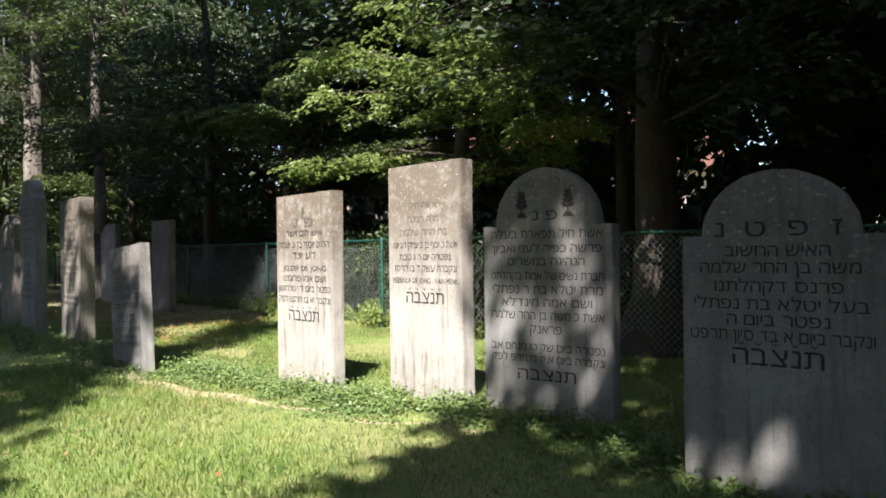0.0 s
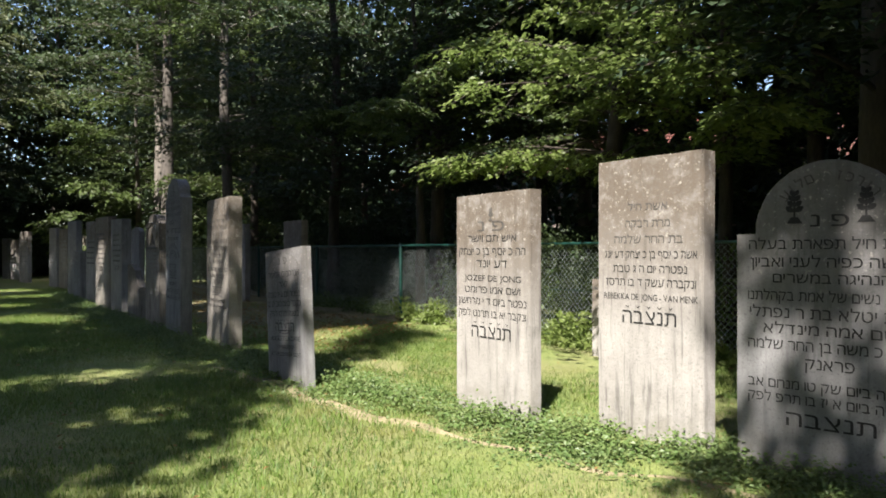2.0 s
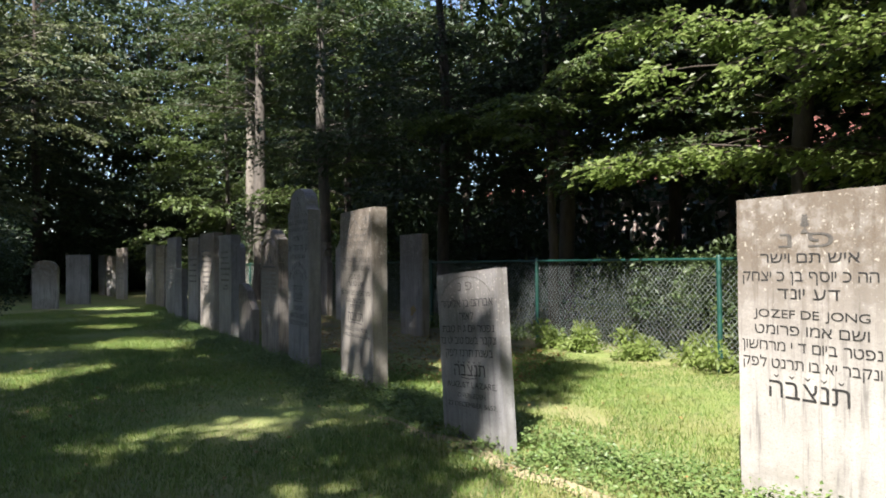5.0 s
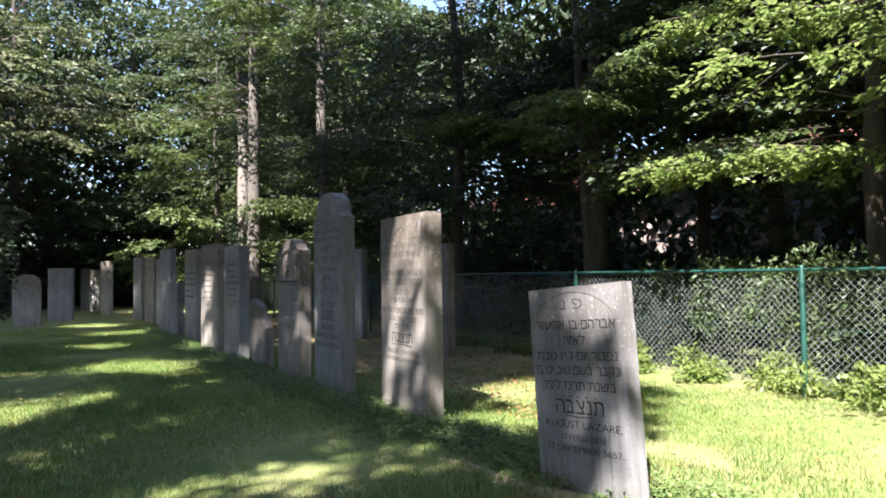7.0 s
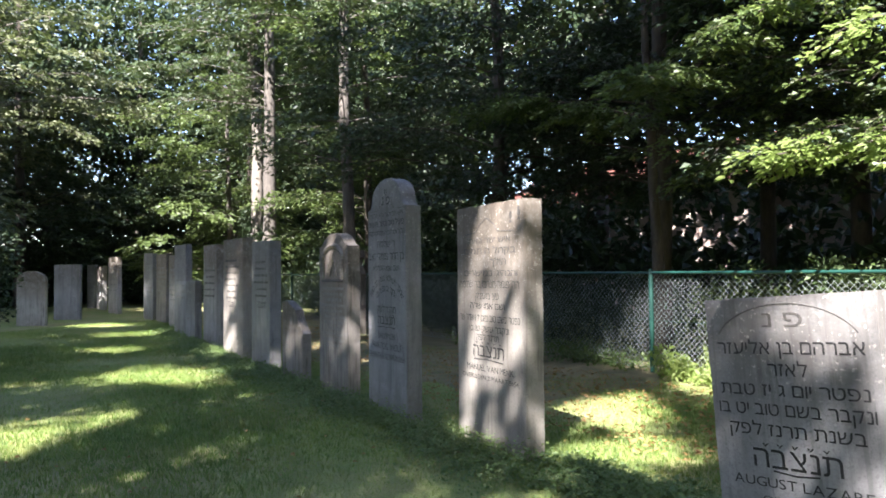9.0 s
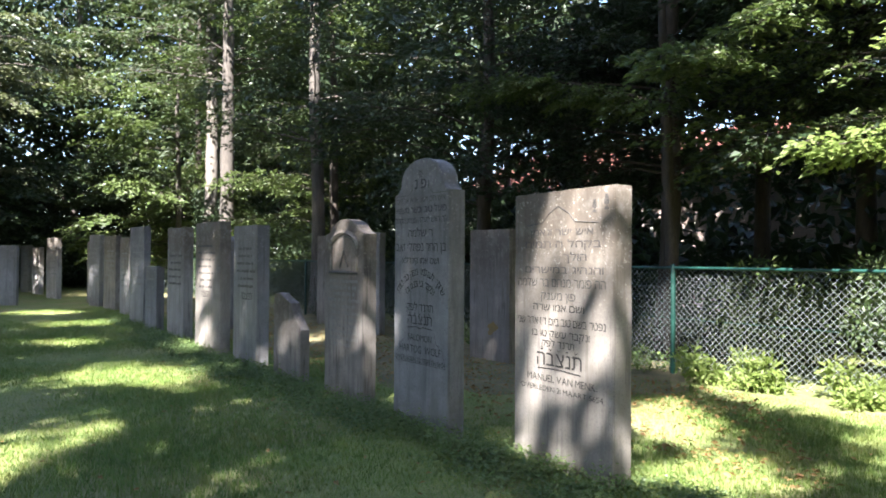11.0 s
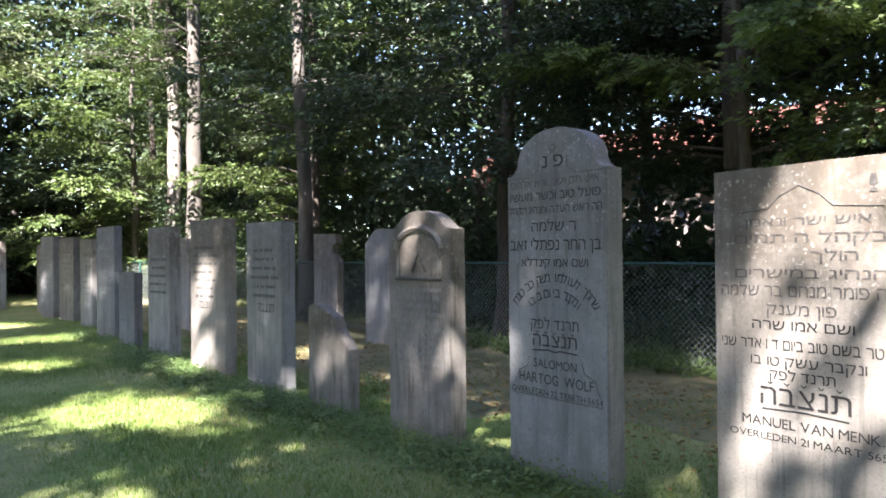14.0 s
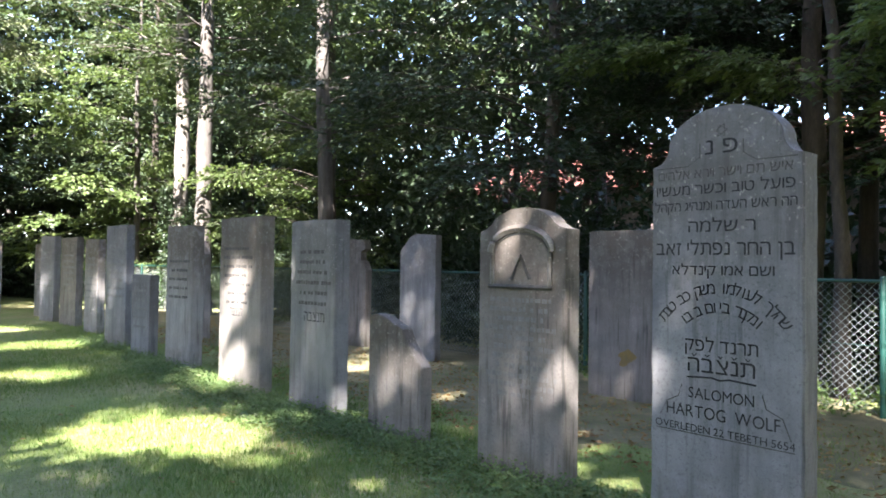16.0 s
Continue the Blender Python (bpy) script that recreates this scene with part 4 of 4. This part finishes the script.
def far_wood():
    """Deep wood behind the first trees: leaves too far off to count, shade in their colour."""
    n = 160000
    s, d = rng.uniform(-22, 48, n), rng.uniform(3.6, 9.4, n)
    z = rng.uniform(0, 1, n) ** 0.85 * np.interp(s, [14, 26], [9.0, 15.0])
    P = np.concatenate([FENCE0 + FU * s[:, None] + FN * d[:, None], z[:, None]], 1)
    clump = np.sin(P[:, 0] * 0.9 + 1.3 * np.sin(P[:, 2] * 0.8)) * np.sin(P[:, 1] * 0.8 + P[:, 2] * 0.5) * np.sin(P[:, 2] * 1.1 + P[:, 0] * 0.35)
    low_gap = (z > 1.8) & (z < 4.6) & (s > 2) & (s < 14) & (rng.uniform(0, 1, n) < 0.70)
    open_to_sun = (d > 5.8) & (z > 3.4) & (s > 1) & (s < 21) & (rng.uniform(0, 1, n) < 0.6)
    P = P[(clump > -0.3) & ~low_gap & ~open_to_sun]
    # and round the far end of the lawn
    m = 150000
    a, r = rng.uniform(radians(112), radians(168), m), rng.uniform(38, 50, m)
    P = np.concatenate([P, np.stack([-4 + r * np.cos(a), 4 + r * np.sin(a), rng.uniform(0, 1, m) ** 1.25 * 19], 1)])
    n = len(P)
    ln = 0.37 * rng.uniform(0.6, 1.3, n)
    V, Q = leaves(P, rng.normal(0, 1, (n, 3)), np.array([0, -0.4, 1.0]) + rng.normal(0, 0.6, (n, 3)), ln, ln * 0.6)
    tagged(raw("far_woods", V, Q, LEAF_DARK), "deep wood behind the fence with shade painted into its leaves", "wood", kind="stuff")
    for i in range(16):
        x, y = along(-16 + i * 3.6 + rng.uniform(-1, 1), rng.uniform(3.0, 9))
        t = empty("tree", x, y)
        V, Q = tubes([trunk_line(rng, (0, 0), 14, rng.uniform(0.10, 0.2))], 10)
        raw("trunk", V, Q, BARK_DARK, t, smooth=True)
        tagged(t, "bare dark trunk standing in the wood", "tree", "trunks in the wood")


far_wood()


def house():
    """A low house with a red tiled roof that shows between the trunks."""
    rz = math.degrees(math.atan2(FU[1], FU[0]))
    h = empty("house", *along(3, 10.5), 0, rz)
    bm = bmesh.new()
    box(bm, 0, -9, -0.3, 19, 0, 4.0)
    part("wall", bm, WALL_PAINT, h)
    V = [(-0.5, 0.5, 3.9), (19.5, 0.5, 3.9), (19.5, -4.5, 6.1), (-0.5, -4.5, 6.1), (-0.5, -9.5, 3.9), (19.5, -9.5, 3.9)]
    bm = bmesh.new()
    vs = [bm.verts.new(v) for v in V]
    for f in ((0, 1, 2, 3), (3, 2, 5, 4), (0, 3, 4), (1, 5, 2), (0, 4, 5, 1)):
        bm.faces.new([vs[i] for i in f])
    roof = part("roof", bm, ROOF_TILE, h)
    for k in range(14):
        y0, z0 = 0.52 - 5.0 * k / 14, 3.93 + 2.2 * k / 14
        bm = bmesh.new()
        box(bm, -0.5, y0 - 0.36, z0 - 0.02, 19.5, y0, z0 + 0.05)
        part("tile_course", bm, ROOF_TILE, roof)
    for i in range(5):
        x = 1.5 + i * 3.7
        bm = bmesh.new()
        box(bm, x, -0.02, 1.0, x + 1.3, 0.03, 2.4)
        w = part("window", bm, DARK_GLASS, h)
        for a, b, c, e in ((-0.07, 0.0, 0.93, 2.47), (1.3, 1.37, 0.93, 2.47), (0.62, 0.68, 1.0, 2.4)):
            bm = bmesh.new()
            box(bm, x + a, -0.03, c, x + b, 0.05, e)
            part("frame", bm, FRAME_WHITE, w)
    tagged(h, "pale rendered house with a red tiled roof behind the wood", "house")


house()

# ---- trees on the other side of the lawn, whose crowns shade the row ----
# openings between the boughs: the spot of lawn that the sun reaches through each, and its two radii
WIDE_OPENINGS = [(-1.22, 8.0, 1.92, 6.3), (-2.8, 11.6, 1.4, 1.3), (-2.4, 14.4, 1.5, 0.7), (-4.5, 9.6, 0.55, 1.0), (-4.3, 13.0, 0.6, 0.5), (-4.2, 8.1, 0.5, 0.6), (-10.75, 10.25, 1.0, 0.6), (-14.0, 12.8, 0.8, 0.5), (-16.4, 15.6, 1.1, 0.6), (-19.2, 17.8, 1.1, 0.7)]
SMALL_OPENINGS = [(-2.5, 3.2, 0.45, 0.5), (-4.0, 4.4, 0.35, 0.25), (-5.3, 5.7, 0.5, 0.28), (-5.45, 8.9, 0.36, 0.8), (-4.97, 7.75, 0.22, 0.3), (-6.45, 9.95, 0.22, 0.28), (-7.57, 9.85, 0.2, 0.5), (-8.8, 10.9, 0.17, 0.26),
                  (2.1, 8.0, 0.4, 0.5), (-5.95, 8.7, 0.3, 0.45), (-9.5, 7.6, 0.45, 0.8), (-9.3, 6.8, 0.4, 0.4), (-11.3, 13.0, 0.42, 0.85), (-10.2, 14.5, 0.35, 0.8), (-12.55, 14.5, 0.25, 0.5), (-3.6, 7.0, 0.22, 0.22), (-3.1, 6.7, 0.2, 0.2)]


def shade_trees():
    """Tall trees whose crowns meet over the lawn's sunny side."""
    rng = np.random.default_rng(88)
    lean_x, lean_y = SUN_FROM.x / SUN_FROM.z, SUN_FROM.y / SUN_FROM.z
    n = 31000
    gx, gy = rng.uniform(-29, 8, n), rng.uniform(-4.0, 24, n)
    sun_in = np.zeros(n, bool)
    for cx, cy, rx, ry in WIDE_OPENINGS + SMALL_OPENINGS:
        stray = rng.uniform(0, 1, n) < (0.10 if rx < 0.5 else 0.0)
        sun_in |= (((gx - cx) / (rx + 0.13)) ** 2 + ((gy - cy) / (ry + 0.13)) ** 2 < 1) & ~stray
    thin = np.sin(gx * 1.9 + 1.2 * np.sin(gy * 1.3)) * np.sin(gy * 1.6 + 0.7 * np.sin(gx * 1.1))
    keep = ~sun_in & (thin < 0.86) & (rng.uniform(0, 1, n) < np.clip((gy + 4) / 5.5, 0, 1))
    gx, gy = gx[keep], gy[keep]
    z = 10.0 + 0.75 * (gy - 2) + rng.uniform(-1.8, 1.8, len(gx))
    O = np.stack([gx + lean_x * z, gy + lean_y * z, z], 1)
    feet = [(-26.5, 0.5), (-22.3, -1.5), (-17.6, -3.0), (-13.1, -4.5), (-8.7, -5.2), (-6.8, -7.5), (1.9, -6.4), (6.0, -5.6)]
    owner = np.argmin([(O[:, 0] - x) ** 2 for x, y in feet], axis=0)
    for i, (x, y) in enumerate(feet):
        mine = O[owner == i] - [x, y, 0]
        t = empty("tree", x, y)
        line = trunk_line(rng, (0, 0), float(mine[:, 2].max()) - 1.0, 0.32)
        V, Q = tubes([line], 14)
        raw("trunk", V, Q, BARK, t, smooth=True)
        mine = mine[np.argsort(np.floor(mine[:, 2] / 2.5) * 10 + np.arctan2(mine[:, 1], mine[:, 0]))]
        boughs = []
        for k in range(0, len(mine), 26):
            end = mine[k:k + 26].mean(axis=0)
            z0 = max(3.0, end[2] - 0.35 * np.hypot(end[0], end[1]))
            at = np.array([np.interp(z0, line[:, 2], line[:, 0]), np.interp(z0, line[:, 2], line[:, 1]), z0])
            u = np.linspace(0, 1, 6)[:, None]
            boughs.append(np.concatenate([at + (end - at) * u + np.array([0, 0, 0.5]) * np.sin(u * np.pi), 0.05 * (1 - 0.8 * u)], 1))
        V, Q = tubes(boughs, 5)
        tagged(raw("bough", V, Q, BARK, t, smooth=True), kind="stuff")
        m = len(mine)
        az = rng.uniform(0, 2 * np.pi, m)
        L = rng.uniform(0.5, 0.85, m)
        D = np.stack([np.cos(az), np.sin(az), rng.uniform(-0.2, 0.2, m)], 1)
        V, Q = sprays(rng, mine - D * L[:, None] * 0.5, D, L, 15, 0.225)
        tagged(raw("crown", V, Q, LEAF_DARK, t), kind="stuff")
        tagged(t, "broad tall tree beside the lawn that shades the gravestones", "tree")


shade_trees()
# out of view: a tree added to cut sky light from the right
tree(206, (7.6, 3.2), 15, 0.3, [(1.0, 6, 3.2, 240), (6, 14, 3.2, 260)], BARK, LEAF_DARK, "unseen dense tree added to block open sky at the lawn's near end", leaf=0.26, k=30)


def unseen_woods_behind():
    """Unseen wood added on the other side of the lawn, behind the walk, to block low sky light."""
    n = 30000
    x, y = rng.uniform(-34, 16, n), rng.uniform(-16, -9, n)
    y = y + np.clip(-x - 12, 0, 30) * 0.55
    P = np.stack([x, y, rng.uniform(0, 13, n)], 1)
    e = 9000
    Q2 = np.stack([rng.uniform(10, 15, e), rng.uniform(-14, 12, e), rng.uniform(0, 13, e)], 1)
    P = np.concatenate([P, Q2])
    n = len(P)
    ln = 0.5 * rng.uniform(0.6, 1.3, n)
    V, Q = leaves(P, rng.normal(0, 1, (n, 3)), rng.normal(0, 1, (n, 3)), ln, ln * 0.6)
    tagged(raw("far_woods", V, Q, LEAF_DARK), "unseen wood added beyond the lawn to block low sky light", "wood", kind="stuff")


unseen_woods_behind()


# ---- low growth on the lawn ----
def row_y(x):
    """The line of the gravestones' faces."""
    return np.interp(x, [-24, -17.2, -11.4, -5.7, -1.5, 0.6, 2.4], [23.0, 17.9, 12.5, 8.0, 5.1, 4.2, 2.5])


def lawn():
    n = 820000
    x = rng.uniform(-20, 4.5, n)
    y = row_y(x) + rng.uniform(-6.5, 4.6, n)
    # thinner away from the walk
    px = np.interp(y, [-1, 1, 2.3, 5], [0.7, -1.6, -3.3, -7.5])
    keep = rng.uniform(0, 1, n) < np.clip(1.25 - 0.055 * np.hypot(x - np.clip(px, -7.5, 1), y - np.clip(y, -1, 5)), 0.25, 1)
    off = (np.stack([x, y], 1) - FENCE0) @ FN
    keep &= off < 0.3
    bare = np.sin(x * 1.7 + 0.6 * np.sin(y * 2.1)) * np.sin(y * 1.4 + x * 0.5)
    behind = y > row_y(x) + 0.8
    keep &= ~((bare > 0.45) & behind & (rng.uniform(0, 1, n) < 0.75))
    litter = (x < -4.4) & (y > row_y(x) + 1.3 + 0.35 * np.sin(x * 2.7) + 0.22 * np.sin(x * 6.1))
    keep &= ~(litter & (rng.uniform(0, 1, n) < np.clip((-4.4 - x) * 0.35, 0, 0.30)))
    strip = np.abs(y - (row_y(x) - 0.72 + 0.06 * np.sin(x * 3.1) + 0.05 * np.sin(x * 7.3 + 1))) < 0.15
    keep &= ~(strip & (x > -4.5) & (x < 0.6) & (rng.uniform(0, 1, n) < 0.45))
    x, y = x[keep], y[keep]
    n = len(x)
    h = rng.uniform(0.010, 0.034, n) * (1 + 0.5 * np.sin(x * 2.1) * np.sin(y * 1.9)) * np.where(rng.uniform(0, 1, n) < 0.12, 2.0, 1.0)
    az = rng.uniform(0, 2 * np.pi, n)
    lean = rng.uniform(0.3, 1.9, n)
    w = rng.uniform(0.0022, 0.0046, n)
    base = np.stack([x, y, np.full(n, -0.025)], 1)
    sd = np.stack([np.cos(az + 1.57), np.sin(az + 1.57), np.zeros(n)], 1) * w[:, None]
    tip = base + np.stack([np.cos(az) * lean * h, np.sin(az) * lean * h, h + 0.02], 1)
    V = np.stack([base - sd, base + sd, tip], 1).reshape(-1, 3)
    tagged(raw("grass", V, np.arange(n * 3, dtype=np.int32).reshape(-1, 3), GRASS), "short green lawn grass in sun and shade", "grass", kind="stuff")


lawn()


def bare_strip():
    """Trodden, nearly bare earth along the front of the creeping plants."""
    xs = np.linspace(-4.5, 0.6, 90)
    wob = 0.06 * np.sin(xs * 3.1) + 0.05 * np.sin(xs * 7.3 + 1)
    mid = row_y(xs) - 0.72 + wob
    half = (0.05 + 0.07 * np.abs(np.sin(xs * 2.3)) * np.abs(np.sin(xs * 5.9)) + 0.03 * np.sin(xs * 11)) * np.clip(np.sin((xs + 4.5) / 5.1 * np.pi) * 2, 0.05, 1)
    dx, dy = np.gradient(xs), np.gradient(mid)
    nx, ny = -dy / np.hypot(dx, dy), dx / np.hypot(dx, dy)
    V = np.concatenate([np.stack([xs + nx * half * k, mid + ny * half * k, np.full(90, z)], 1) for k, z in ((-1, -0.03), (0, 0.004), (1, -0.03))])
    i = np.arange(89)
    Q = np.concatenate([np.stack([i + 90 * r, i + 1 + 90 * r, i + 91 + 90 * r, i + 90 + 90 * r], 1) for r in (0, 1)])
    tagged(raw("bare_soil_strip", V, Q, SOIL, smooth=True), "strip of dry bare soil along the row", "soil", kind="structure")


bare_strip()


def leaf_litter():
    """Brown litter and thin grass in the shade between the row and the fence."""
    xs = np.linspace(-22, -4.2, 150)
    low = row_y(xs) + 1.3 + 0.35 * np.sin(xs * 2.7) + 0.22 * np.sin(xs * 6.1)
    top = FENCE0[1] + (xs - FENCE0[0]) * FU[1] / FU[0] + 1.2
    low = np.where(xs > -6.2, low + (xs + 6.2) * 1.3, low)
    low = np.minimum(low, top - 0.05)
    rows = [low + (top - low) * k for k in (0.0, 0.06, 0.5, 1.0)]
    V = np.concatenate([np.stack([xs, y, np.full(150, z)], 1) for y, z in zip(rows, (-0.045, 0.002, 0.008, 0.008))])
    i = np.arange(149)
    Q = np.concatenate([np.stack([i + 150 * r, i + 1 + 150 * r, i + 151 + 150 * r, i + 150 + 150 * r], 1) for r in range(3)])
    tagged(raw("leaf_litter", V, Q, LITTER, smooth=True), "brown leaf litter under the trees by the fence", "soil", kind="structure")


leaf_litter()


def ground_cover():
    """Small-leaved creeping plants along the foot of the row."""
    n = 110000
    x = rng.uniform(-16, 2.6, n)
    y = row_y(x) + rng.normal(-0.24, 0.27, n) + 0.10 * np.sin(x * 2.6)
    z = np.abs(rng.normal(0, 0.045, n)) * np.clip(1.3 - np.abs(y - row_y(x) + 0.15) * 1.6, 0.2, 1.3)
    ok = np.sin(x * 1.1 + 0.8) + 0.9 * rng.uniform(-1, 1, n) > -1.1
    ok &= np.sin(x * 5.3 + 2 * np.sin(y * 3.7)) * np.sin(y * 6.1 + 1.5 * np.sin(x * 2.9)) + rng.normal(0, 0.35, n) > -0.35
    P = np.stack([x, y, z], 1)[ok]
    n = len(P)
    ln = rng.uniform(0.018, 0.038, n)
    V, Q = leaves(P, np.concatenate([rng.normal(0, 1, (n, 2)), rng.uniform(-0.1, 0.5, (n, 1))], 1), np.array([0, -0.2, 1.0]) + rng.normal(0, 0.4, (n, 3)), ln, ln * 0.75)
    tagged(raw("ground_cover", V, Q, IVY), "low creeping green plants at the gravestones' feet", "ground cover", kind="stuff")
    n = 420
    x = rng.uniform(-14, 3, n)
    y = row_y(x) + rng.uniform(-4.5, 3.5, n)
    P = np.stack([x, y, rng.uniform(0.015, 0.045, n)], 1)
    ln = rng.uniform(0.03, 0.06, n)
    V, Q = leaves(P, np.concatenate([rng.normal(0, 1, (n, 2)), rng.normal(0, 0.15, (n, 1))], 1), np.array([0, 0, 1.0]) + rng.normal(0, 0.3, (n, 3)), ln, ln * 0.6)
    tagged(raw("fallen_leaves", V, Q, DRY_LEAF), "scattered brown and yellow fallen leaves", "leaves", kind="stuff")


    # brown leaves under the trees, between the row and the fence
    n = 5200
    x = rng.uniform(-16, -3.6, n)
    y = row_y(x) + rng.uniform(0.9, 4.4, n)
    keep = ((np.stack([x, y], 1) - FENCE0) @ FN) < 0.4
    x, y = x[keep], y[keep]
    n = len(x)
    P = np.stack([x, y, rng.uniform(0.008, 0.03, n)], 1)
    ln = rng.uniform(0.03, 0.07, n)
    V, Q = leaves(P, np.concatenate([rng.normal(0, 1, (n, 2)), rng.normal(0, 0.2, (n, 1))], 1), np.array([0, 0, 1.0]) + rng.normal(0, 0.35, (n, 3)), ln, ln * 0.6)
    tagged(raw("fallen_leaves", V, Q, DRY_LEAF), "thick brown fallen leaves under the trees", "leaves", kind="stuff")


ground_cover()
